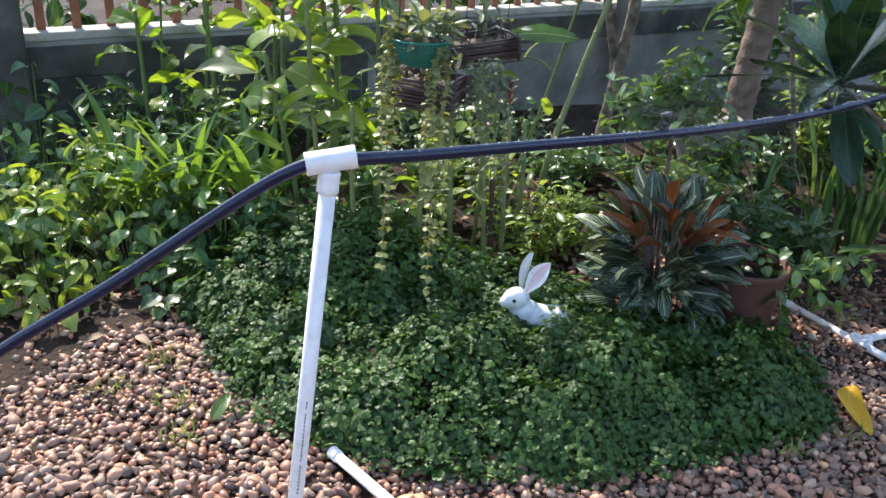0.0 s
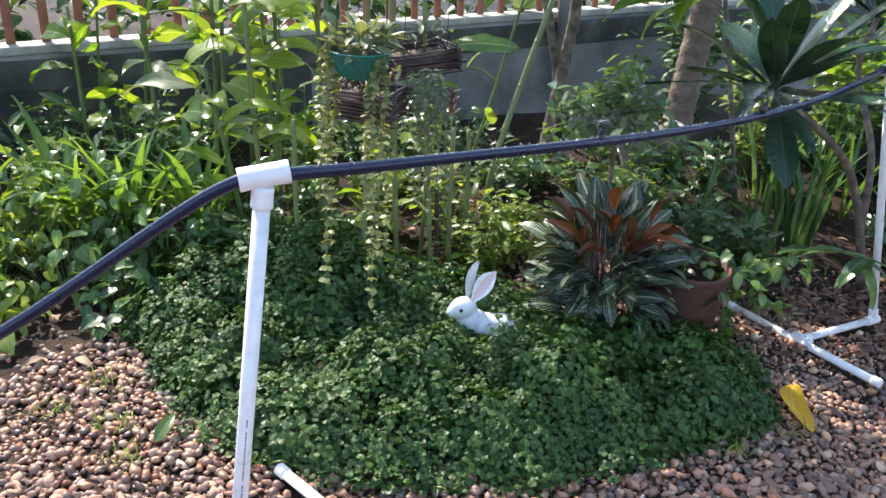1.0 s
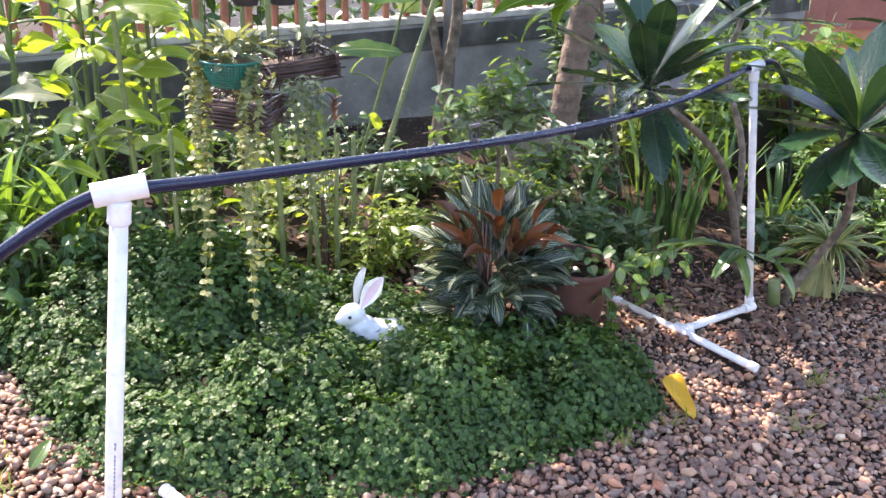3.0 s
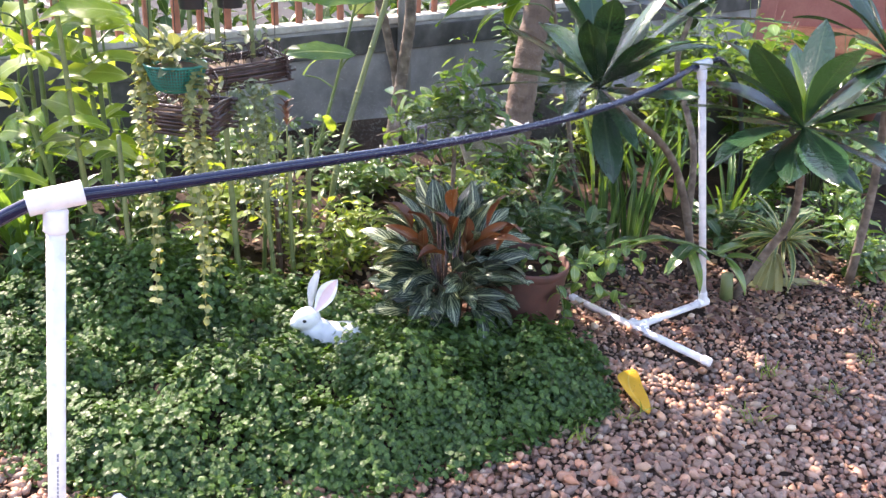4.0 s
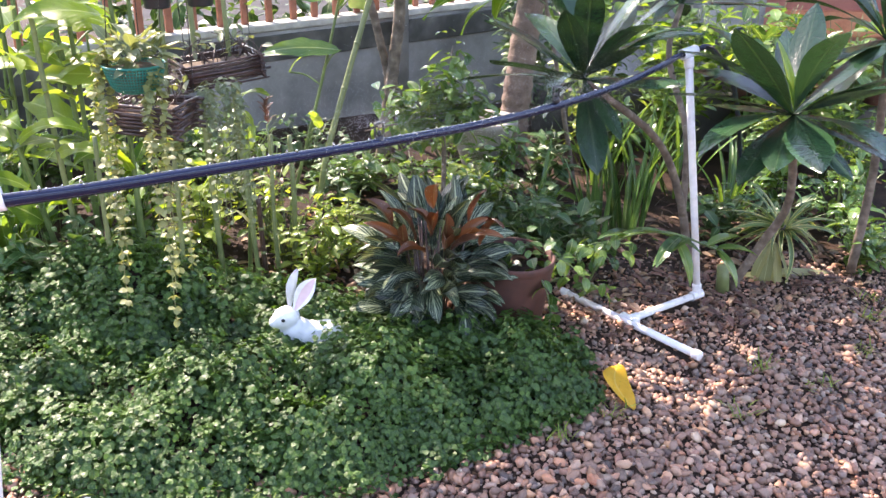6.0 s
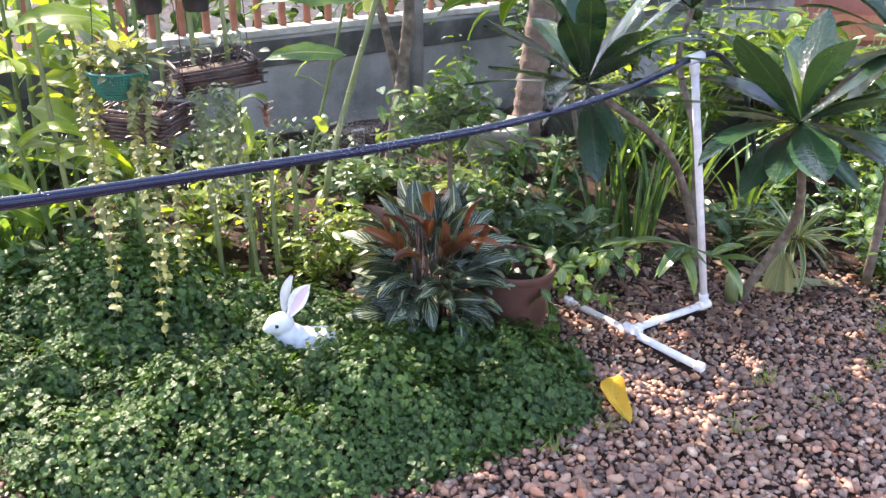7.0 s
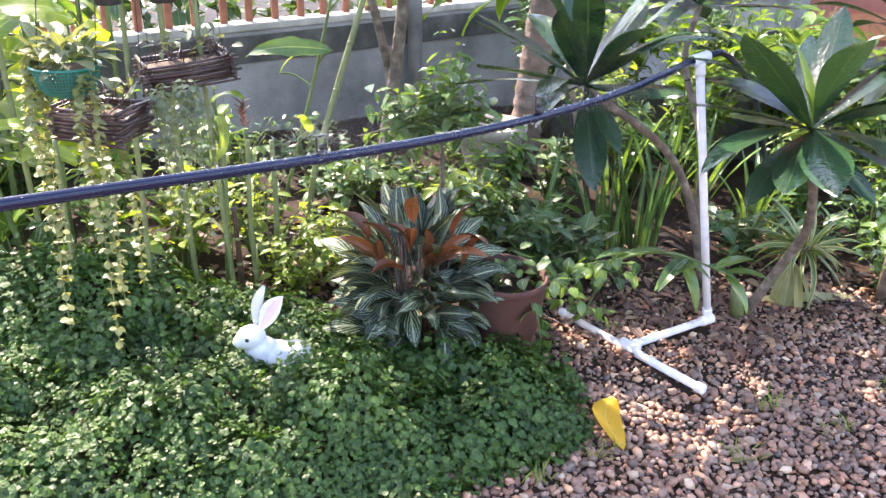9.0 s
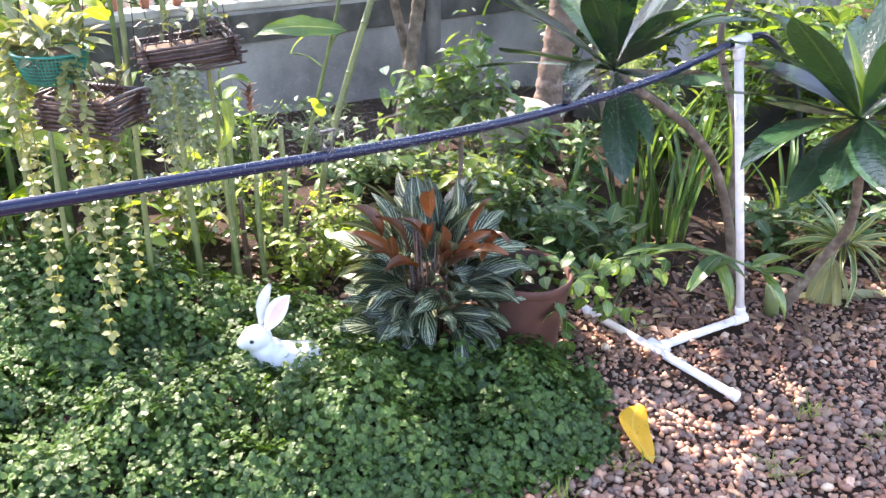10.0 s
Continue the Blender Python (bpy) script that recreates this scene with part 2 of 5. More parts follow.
M_SOIL = surface("wet_soil", [(0.3, (0.016, 0.010, 0.007)), (0.55, (0.036, 0.021, 0.014)), (0.8, (0.075, 0.045, 0.030))], 9, 0.75, 0.9, 70, depth=0.01)
M_WALL = surface("grey_render", [(0.28, (0.07, 0.068, 0.062)), (0.44, (0.20, 0.193, 0.182)), (0.60, (0.31, 0.30, 0.285)), (0.8, (0.39, 0.375, 0.355))], 2.6, 0.8, 0.3, 80)
M_DARKMASONRY = surface("dark_mottled_masonry", [(0.3, (0.022, 0.022, 0.018)), (0.5, (0.06, 0.058, 0.05)), (0.75, (0.15, 0.14, 0.125))], 5, 0.75, 0.6, 50)
M_LANE = surface("dull_cement", [(0.3, (0.018, 0.018, 0.02)), (0.6, (0.045, 0.044, 0.045)), (0.8, (0.075, 0.072, 0.07))], 3, 0.85, 0.4, 50)
for plain in (M_LANE, M_SOIL):
    plain.node_tree.nodes["Principled BSDF"].inputs["Specular IOR Level"].default_value = 0.15
M_COPING = surface("pale_coping", [(0.25, (0.20, 0.19, 0.16)), (0.5, (0.42, 0.40, 0.35)), (0.8, (0.60, 0.57, 0.50))], 6, 0.7, 0.25, 60)
M_FENCE = surface("brown_fence_paint", [(0.3, (0.23, 0.075, 0.04)), (0.7, (0.36, 0.13, 0.075))], 14, 0.5, 0.2, 60)
M_REDWALL = surface("red_brown_plaster", [(0.3, (0.33, 0.10, 0.075)), (0.7, (0.45, 0.17, 0.12))], 4, 0.7, 0.3, 60)
M_TILE = surface("orange_clay", [(0.3, (0.50, 0.16, 0.07)), (0.7, (0.62, 0.24, 0.12))], 14, 0.7, 0.3, 60)
M_TERRA = surface("terracotta", [(0.25, (0.040, 0.020, 0.016)), (0.5, (0.105, 0.038, 0.026)), (0.8, (0.19, 0.078, 0.054))], 7, 0.7, 0.35, 70)
M_URN = surface("weathered_cement", [(0.3, (0.2, 0.18, 0.15)), (0.7, (0.38, 0.35, 0.31))], 9, 0.8, 0.5, 50)
M_PVC = surface("white_pvc", [(0.2, (0.82, 0.79, 0.80)), (0.8, (0.89, 0.86, 0.87))], 9, 0.32, 0.05, 40)
M_PRINT = surface("grey_print", [(0.3, (0.2, 0.21, 0.24)), (0.7, (0.3, 0.31, 0.34))], 20, 0.5, 0.0)
M_RABBIT = surface("white_glaze", [(0.2, (0.82, 0.81, 0.79)), (0.8, (0.90, 0.89, 0.87))], 8, 0.30, 0.12, 35)
M_EARPINK = surface("pink_glaze", [(0.2, (0.74, 0.50, 0.53)), (0.8, (0.82, 0.62, 0.64))], 8, 0.4, 0.1, 35)
M_LIMEPLASTIC = surface("lime_plastic", [(0.2, (0.42, 0.52, 0.12)), (0.8, (0.5, 0.6, 0.16))], 8, 0.4, 0.05, 35)
M_BARK = surface("pale_bark", [(0.3, (0.07, 0.052, 0.038)), (0.55, (0.17, 0.13, 0.10)), (0.75, (0.32, 0.27, 0.22))], 24, 0.8, 0.8, 45, depth=0.006)
M_PALMBARK = surface("palm_bark", [(0.3, (0.10, 0.065, 0.05)), (0.7, (0.25, 0.18, 0.14))], 12, 0.85, 0.9, 50, depth=0.01)
M_STALK = surface("green_stalk", [(0.3, (0.06, 0.10, 0.03)), (0.7, (0.15, 0.21, 0.07))], 10, 0.4, 0.2, 40)
M_CANE = surface("yellow_green_cane", [(0.3, (0.10, 0.13, 0.045)), (0.7, (0.22, 0.25, 0.10))], 8, 0.45, 0.2, 40)
M_TWIG = surface("dark_twig", [(0.3, (0.022, 0.012, 0.010)), (0.6, (0.075, 0.040, 0.032)), (0.85, (0.2, 0.13, 0.11))], 26, 0.32, 0.7, 90)
M_GREENNET = surface("green_plastic", [(0.3, (0.0, 0.13, 0.095)), (0.7, (0.005, 0.20, 0.15))], 10, 0.35, 0.05, 30)
M_BLACK = surface("black_plastic", [(0.3, (0.012, 0.012, 0.014)), (0.7, (0.03, 0.03, 0.033))], 10, 0.35, 0.1, 40)
M_FIBRE = surface("brown_fibre", [(0.3, (0.06, 0.04, 0.025)), (0.7, (0.17, 0.12, 0.08))], 30, 0.9, 0.9, 90)
M_PINK = surface("magenta_petal", [(0.3, (0.35, 0.08, 0.4)), (0.7, (0.55, 0.2, 0.6))], 20, 0.5, 0.1)

L_COVER = leaf_mat("cover_leaf", (0.021, 0.068, 0.014), (0.080, 0.172, 0.028), 0.43, 0.38, 0.25, sheen=(1.3, 1.25, 0.55), spec=0.55, patch=1.8)
L_HEART = leaf_mat("heart_leaf", (0.030, 0.100, 0.022), (0.15, 0.28, 0.055), 0.19, 0.42, 0.4, spots=0.1, spec=0.75)
L_LIME = leaf_mat("lime_leaf", (0.11, 0.20, 0.03), (0.28, 0.38, 0.075), 0.30, 0.54, 0.4, spec=0.65)
L_GINGER = leaf_mat("broad_leaf", (0.07, 0.17, 0.018), (0.21, 0.33, 0.032), 0.30, 0.62, 0.6, spots=0.2)
L_PANDAN = leaf_mat("strap_leaf", (0.03, 0.10, 0.018), (0.11, 0.24, 0.035), 0.20, 0.38, 0.5, spec=0.75)
L_FRANGI = leaf_mat("glossy_dark_leaf", (0.008, 0.032, 0.015), (0.024, 0.085, 0.028), 0.17, 0.12, 0.05, quilt=1.0, spec=0.7)
L_STRAP = leaf_mat("wet_strap_leaf", (0.05, 0.15, 0.02), (0.17, 0.33, 0.04), 0.15, 0.45, 0.3, spec=0.9)
L_CAL = leaf_mat("striped_leaf", (0.006, 0.018, 0.009), (0.018, 0.048, 0.018), 0.30, 0.10, 0.5, stripes=(0.44, 0.50, 0.34), spec=0.45)
L_RUST = leaf_mat("rust_leaf", (0.032, 0.011, 0.008), (0.20, 0.062, 0.015), 0.42, 0.10, 0.3, sheen=(1.3, 0.8, 0.4))
L_DARK = leaf_mat("shade_leaf", (0.022, 0.075, 0.016), (0.065, 0.165, 0.035), 0.34, 0.28, 0.4)
L_BUTTON = leaf_mat("pale_button_leaf", (0.13, 0.165, 0.045), (0.30, 0.33, 0.11), 0.45, 0.38, 0.2)
L_GREY = leaf_mat("grey_green_leaf", (0.09, 0.13, 0.06), (0.21, 0.26, 0.13), 0.42, 0.35, 0.3)
L_VARIEG = leaf_mat("variegated_leaf", (0.05, 0.11, 0.02), (0.12, 0.21, 0.04), 0.35, 0.3, 0.3, edge=(0.42, 0.40, 0.16))
L_YELLOW = leaf_mat("yellow_fallen_leaf", (0.52, 0.27, 0.008), (0.68, 0.40, 0.022), 0.5, 0.25, 0.3, sheen=(1.2, 1.0, 0.4), spots=0.5)
L_DRY = leaf_mat("dry_leaf", (0.16, 0.09, 0.05), (0.36, 0.24, 0.14), 0.6, 0.2, 0.4, sheen=(1.2, 0.9, 0.6))
L_STRAW = leaf_mat("straw_leaf", (0.22, 0.24, 0.10), (0.42, 0.40, 0.20), 0.5, 0.3, 0.4)
L_REDDRY = leaf_mat("red_brown_dry_leaf", (0.06, 0.026, 0.018), (0.17, 0.075, 0.052), 0.5, 0.2, 0.4, sheen=(1.2, 0.8, 0.6))

M_PEBBLE, pt, pb, _ = nodes_of("river_pebble")
prnd = random_of(pt)
pcol = ramp(pt, prnd, [(0.0, (0.189, 0.081, 0.054)), (0.12, (0.415, 0.203, 0.134)), (0.24, (0.240, 0.130, 0.099)), (0.36, (0.567, 0.316, 0.204)), (0.45, (0.082, 0.063, 0.066)),
                       (0.54, (0.340, 0.186, 0.140)), (0.63, (0.453, 0.316, 0.257)), (0.72, (0.630, 0.362, 0.204)), (0.80, (0.415, 0.147, 0.075)), (0.87, (0.151, 0.113, 0.118)), (0.95, (0.658, 0.565, 0.450)), (1.0, (0.366, 0.215, 0.166))])
pn = noise_at(pt, 38, 5)
pcol = mixc(pt, 0.6, pcol, ramp(pt, pn, [(0.3, (0.45, 0.42, 0.4)), (0.7, (1, 1, 1))]), "MULTIPLY")
pcol = mixc(pt, 0.14, pcol, (0.44, 0.36, 0.29))
ptone = maths(pt, "FRACT", maths(pt, "MULTIPLY", prnd, 37.0))
pcol = mixc(pt, 1.0, pcol, ramp(pt, ptone, [(0.0, (0.30, 0.27, 0.27)), (0.3, (0.70, 0.61, 0.54)), (0.75, (1.08, 0.94, 0.82)), (1.0, (1.62, 1.48, 1.30))]), "MULTIPLY")
pdust = ramp(pt, noise_at(pt, 5, 4), [(0.42, (0, 0, 0)), (0.66, (1, 1, 1))])
pt.links.new(mixc(pt, maths(pt, "MULTIPLY", pdust, 0.34), pcol, (0.36, 0.26, 0.195)), pb.inputs["Base Color"])
pt.links.new(maths(pt, "ADD", maths(pt, "MULTIPLY", pdust, 0.30), 0.36), pb.inputs["Roughness"])
pb.inputs["Specular IOR Level"].default_value = 0.55
bump(pt, pb, noise_at(pt, 120, 4), 0.5, 0.0015)

M_HOSE, ht, hb, _ = nodes_of("dark_hose")
huv = ht.nodes.new("ShaderNodeUVMap")
hs = ht.nodes.new("ShaderNodeSeparateXYZ")
ht.links.new(huv.outputs[0], hs.inputs[0])
hband = maths(ht, "LESS_THAN", maths(ht, "FRACT", maths(ht, "MULTIPLY_ADD", hs.outputs[1], 6.0)), 0.045)
hdrop = maths(ht, "GREATER_THAN", noise_at(ht, 170, 2), 0.63)
hcol = mixc(ht, maths(ht, "MULTIPLY", hband, 0.28), (0.005, 0.009, 0.034), (0.26, 0.28, 0.38))
ht.links.new(hcol, hb.inputs["Base Color"])
hb.inputs["Roughness"].default_value = 0.24
hb.inputs["Specular IOR Level"].default_value = 0.35
bump(ht, hb, hdrop, 0.5, 0.002)

M_MIST, _, mb, _ = nodes_of("fine_water_mist")
mb.inputs["Base Color"].default_value = (0.9, 0.92, 0.95, 1)
mb.inputs["Transmission Weight"].default_value = 0.6
mb.inputs["Roughness"].default_value = 0.6
mb.inputs["IOR"].default_value = 1.33

M_WATER, _, wb, _ = nodes_of("water")
wb.inputs["Transmission Weight"].default_value = 1.0
wb.inputs["Roughness"].default_value = 0.02
wb.inputs["IOR"].default_value = 1.33

# ---- ground: one sheet to the horizon ----
xs = np.unique(np.concatenate([np.linspace(-300, -4, 12), np.linspace(-4, 5, 91), np.linspace(5, 300, 12)]))
ys = np.unique(np.concatenate([np.linspace(-300, -2, 10), np.linspace(-2, 7, 91), np.linspace(7, 500, 14)]))
gx, gy = np.meshgrid(xs, ys)
gh = ground_z(gx, gy)
gi = np.arange(gx.size).reshape(gx.shape)
gq = np.stack([gi[:-1, :-1], gi[:-1, 1:], gi[1:, 1:], gi[1:, :-1]], -1).reshape(-1, 4)
thing("ground", (0, 0, 0), "damp dark brown garden soil", "ground", kind="structure",
      mesh=mesh_from("ground", np.stack([gx, gy, gh], -1).reshape(-1, 3), gq), material=M_SOIL)

# ---- outline of the low green mound ----
MOUND = np.array([(-0.80, 2.45), (-0.52, 2.02), (-0.36, 1.90), (0.0, 1.86), (0.34, 1.88), (0.64, 2.03), (0.92, 2.13), (1.10, 2.26),
                  (1.10, 2.50), (0.94, 2.62), (0.62, 2.62), (0.40, 2.80), (0.10, 2.95), (-0.40, 3.05), (-0.78, 2.85)])


def inside(x, y):
    """Distance inside the mound's outline (negative outside)."""
    x, y = np.asarray(x, dtype=float), np.asarray(y, dtype=float)
    best, odd = np.full(x.shape, 9.0), np.zeros(x.shape, dtype=bool)
    for (ax, ay), (bx, by) in zip(MOUND, np.roll(MOUND, -1, axis=0)):
        t = np.clip(((x - ax) * (bx - ax) + (y - ay) * (by - ay)) / ((bx - ax) ** 2 + (by - ay) ** 2), 0, 1)
        best = np.minimum(best, np.hypot(x - ax - t * (bx - ax), y - ay - t * (by - ay)))
        cut = (ay > y) != (by > y)
        odd ^= cut & (x < (bx - ax) * (y - ay) / (by - ay if by != ay else 1e-9) + ax)
    return np.where(odd, best, -best)


def mound_h(x, y):
    """Height of the mound's leafy top over the soil."""
    d = np.clip(inside(x, y) / 0.22, 0, 1)
    dome = 0.105 + 0.12 * np.exp(-((x + 0.42) ** 2 / 0.10 + (y - 2.78) ** 2 / 0.09)) + 0.075 * np.exp(-((x - 0.42) ** 2 / 0.10 + (y - 2.15) ** 2 / 0.03)) + 0.012 * np.exp(-((x - 0.29) ** 2 / 0.012 + (y - 2.37) ** 2 / 0.004)) - 0.014 * np.exp(-((x - 0.22) ** 2 / 0.010 + (y - 2.43) ** 2 / 0.004)) - 0.085 * np.exp(-((x - 0.25) ** 2 / 0.006 + (y - 2.12) ** 2 / 0.005))
    lumps = np.sin(23 * x + 9 * y) * np.sin(19 * y - 11 * x) + 0.7 * np.sin(41 * x - 17 * y + 1.0) * np.sin(37 * y + 13 * x)
    return dome * np.sqrt(d * (2 - d)) + (0.016 * np.sin(11 * x + 4 * y) + 0.014 * np.sin(9 * y - 13 * x) + 0.032 * lumps * (1 - np.exp(-((x - 0.27) ** 2 + (y - 2.47) ** 2) / 0.02))) * d


# ---- garden wall, coping, pillar and fence ----
WALL_A, WALL_DIR = np.array((-1.78, 3.575)), np.array((0.855, 0.519))
WALL_N = np.array((-WALL_DIR[1], WALL_DIR[0]))
WALL_YAW = math.degrees(math.atan2(WALL_DIR[1], WALL_DIR[0]))
WALL_TOP = 0.64


def on_wall(along, back, z):
    p = WALL_A + WALL_DIR * along + WALL_N * back
    return Matrix.Translation((p[0], p[1], z)) @ Matrix.Rotation(radians(WALL_YAW), 4, "Z")


def as_mesh(name, bm, material):
    me = bpy.data.meshes.new(name)
    bm.to_mesh(me)
    bm.free()
    me.materials.append(material)
    return me


wall = thing("wall_north", on_wall(3.0, 0.05, 0.12), "low grey rendered garden wall, stained and dark in places", "wall", kind="structure",
             mesh=as_mesh("wall_north", bevel_box(8.6, 0.10, 0.97, 0.006), M_WALL))
# a darker strip along the wall just below the coping
part("band", bevel_box(8.6, 0.02, 0.13, 0.004), M_DARKMASONRY, wall, pose(0, -0.058, 0.40), "dark band below the coping")
part("coping", bevel_box(8.66, 0.12, 0.038, 0.008), M_COPING, wall, pose(0, 0.0, 0.5045), "pale sunlit cement coping")
# dark panel paints in the plants' shade along with the moss on the render
part("damp_panel", bevel_box(1.75, 0.012, 0.80, 0.003), M_DARKMASONRY, wall, pose(-2.35, -0.0535, -0.02), "mossy stretch of render, its dark colour including plant shade")
pillar = thing("pillar", on_wall(-0.22, -0.03, 0.28), "grey cement gate pillar with stained render", "pillar", kind="structure",
               mesh=as_mesh("pillar", bevel_box(0.42, 0.34, 1.26, 0.012), M_DARKMASONRY))

fence = thing("fence", on_wall(0.0, 0.060, WALL_TOP + 0.000), "reddish brown slatted fence on the wall coping", "fence")
part("rail", bevel_box(7.4, 0.045, 0.05, 0.004), M_FENCE, fence, pose(3.65, 0, 0.30))
slat = as_mesh("slat", bevel_box(0.036, 0.02, 0.34, 0.003, 1), M_FENCE)
for i in range(52):
    part("slat", slat, None, fence, pose(0.08 + i * 0.138 + rng.normal(0, 0.004), 0, 0.17, 0, rng.normal(0, 0.8)))

# ---- beyond the wall: a drive, a red house and a far hedge ----
house = thing("house", (4.6, 7.6, 0.0), "red-brown plastered house front behind the garden", "house")
part("wall", bevel_box(5.0, 0.3, 3.2, 0.01), M_REDWALL, house, pose(0, 0, 1.6, 0, 0, -12))
part("plinth", bevel_box(5.1, 0.4, 0.22, 0.01), M_TILE, house, pose(0, -0.03, 0.17, 0, 0, -12))
for i in range(3):
    part("column", bevel_box(0.22, 0.22, 3.2, 0.015), M_REDWALL, house, pose(-1.9 + i * 1.6, -0.35 + 0.4 - i * 0.34, 1.6, 0, 0, -12))
part("roof", bevel_box(5.6, 2.0, 0.12, 0.02), M_TILE, house, pose(0, -0.1, 3.3, 14, 0, -12))
thing("paving", (-3.0, 9.0, 0.16), "dull grey cement drive beyond the fence", "paving", kind="structure",
             mesh=as_mesh("paving", bevel_box(14, 5.0, 0.08, 0.01), M_LANE))

edging = thing("low_edging_wall", pose(2.9, 4.75, -0.02, 0, 0, -14), "low weathered cement edging wall behind the plants", "wall", kind="structure",
               mesh=as_mesh("low_edging_wall", bevel_box(2.6, 0.16, 0.46, 0.01), M_DARKMASONRY))
for i in range(5):
    tl = lathe([(0.001, 0), (0.05, 0), (0.064, 0.085), (0.067, 0.10), (0.06, 0.10), (0.045, 0.02), (0.001, 0.02)], 20)
    thing("clay_pot", pose(2.75 + 0.22 * i + rng.normal(0, 0.03), 4.63 - 0.055 * i + rng.normal(0, 0.02), 0.205, rng.normal(0, 4), rng.normal(0, 4)),
          "small faded clay pot on the edging wall", "pot", "clay pots on the edging wall", mesh=piece_mesh("clay_pot", tl), material=M_TERRA)


# ---- the hose and its stands ----
PIPE = 0.0135


def rod(a, b, r, sides=20, steps=2):
    a, b = np.array(a, dtype=float), np.array(b, dtype=float)
    return tube([a + (b - a) * k / steps for k in range(steps + 1)], r, sides)


def collar(a, b, r, lip=0.0025, sides=24):
    """A pipe fitting: a short thick sleeve with rounded lips."""
    a, b = np.array(a, dtype=float), np.array(b, dtype=float)
    n = np.linalg.norm(b - a)
    at = [0, lip / n, 0.25, 0.75, 1 - lip / n, 1]
    return tube([a + (b - a) * k for k in at], [r - lip, r, r - 0.0006, r - 0.0006, r, r - lip], sides)


def sleeve(a, b, r, wall_t=0.0028, sides=28):
    """A hollow open-ended pipe fitting."""
    a, b = np.array(a, dtype=float), np.array(b, dtype=float)
    at = [0.5, 1, 1, 0.985, 0.75, 0.25, 0.015, 0, 0, 0.5]
    rr = [r - wall_t, r - wall_t, r - 0.0008, r, r - 0.0005, r - 0.0005, r, r - 0.0008, r - wall_t, r - wall_t]
    w = (b - a) / np.linalg.norm(b - a)
    x = np.cross(w, (0.0, 1.0, 0.3))
    x /= np.linalg.norm(x)
    y = np.cross(w, x)
    v = [a + (b - a) * k + q * (math.cos(2 * math.pi * i / sides) * x + math.sin(2 * math.pi * i / sides) * y) for k, q in zip(at, rr) for i in range(sides)]
    u = [(k, i / sides) for k in at for i in range(sides)]
    q = [(sides * j + i, sides * j + (i + 1) % sides, sides * j + sides + (i + 1) % sides, sides * j + sides + i) for j in range(len(at) - 1) for i in range(sides)]
    return np.array(v), np.array(q), np.array(u)


def pvc_stand(foot, top, junction, end_a, end_b, hose_dir, label):
    """A white pipe post on a T-shaped foot, with a tee on top that holds the hose."""
    foot, top, junction, end_a, end_b = (np.array(p, dtype=float) for p in (foot, top, junction, end_a, end_b))
    st = thing("pipe_stand", tuple(foot), label, "stand", "hose stands")
    rel = lambda *p: local(p, foot)
    axis = (top - foot) / np.linalg.norm(top - foot)
    h = np.array(hose_dir, dtype=float)
    h /= np.linalg.norm(h)
    part("post", rod(*rel(foot, top - axis * 0.020), PIPE), M_PVC, st)
    tee = part("tee", sleeve(*rel(top - h * 0.039, top + h * 0.039), 0.0185), M_PVC, st)
    part("socket", collar(*rel(top - axis * 0.052, top - axis * 0.0165), 0.0178), M_PVC, tee)
    part("stem", rod(*rel(foot, junction), PIPE), M_PVC, st)
    s = (junction - foot) / np.linalg.norm(junction - foot)
    elbow = part("elbow", collar(*rel(foot - s * 0.024, foot + s * 0.035), 0.0178), M_PVC, st)
    part("socket", collar(*rel(foot + axis * 0.004, foot + axis * 0.046), 0.0178), M_PVC, elbow)
    part("crossbar", rod(*rel(end_a, end_b), PIPE), M_PVC, st)
    c = (end_b - end_a) / np.linalg.norm(end_b - end_a)
    ft = part("foot_tee", collar(*rel(junction - c * 0.036, junction + c * 0.036), 0.0178), M_PVC, st)
    part("socket", collar(*rel(junction - s * 0.040, junction - s * 0.008), 0.0178), M_PVC, ft)
    part("end_cap", collar(*rel(end_a - c * 0.004, end_a + c * 0.026), 0.0168), M_PVC, st)
    part("end_cap", collar(*rel(end_b - c * 0.026, end_b + c * 0.004), 0.0168), M_PVC, st)
    return st, axis


far_top = np.array((1.583, 2.878, 0.814))
pvc_stand((1.732, 2.880, -0.108), far_top, (1.402, 2.718, -0.108), (1.222, 2.958, -0.098), (1.550, 2.446, -0.117),
                         (0.85, 0.52, 0.10), "white plastic pipe stand with a T-shaped foot on pebbles")
near_top = np.array((-0.196, 1.291, 0.929))
near_foot = np.array((-0.300, 1.235, -0.050))
near_stand, near_axis = pvc_stand(near_foot, near_top, (-0.075, 1.630, -0.045), (-0.285, 1.838, -0.022), (0.130, 1.425, -0.062),
                                  (0.92, 0.25, 0.12), "white plastic pipe stand with grey print along its post")
side = np.cross(near_axis, (0.1, 1, 0))
side /= np.linalg.norm(side)
for i in range(58):
    z = 0.14 + 0.0075 * i
    if i % 14 == 13 or rng.random() < 0.06:
        continue
    face = np.array((0.0, -1.0, 0.0)) - side * 0.30
    face /= np.linalg.norm(face)
    c = near_axis * z + face * (PIPE - 0.0002)
    rot = Matrix((Vector(side), Vector(near_axis), Vector(np.cross(side, near_axis)))).transposed().to_4x4()
    part("print_mark", bevel_box(float(rng.uniform(0.0022, 0.0036)), float(rng.uniform(0.0045, 0.0066)), 0.0010, 0), M_PRINT, near_stand, Matrix.Translation(c) @ rot)

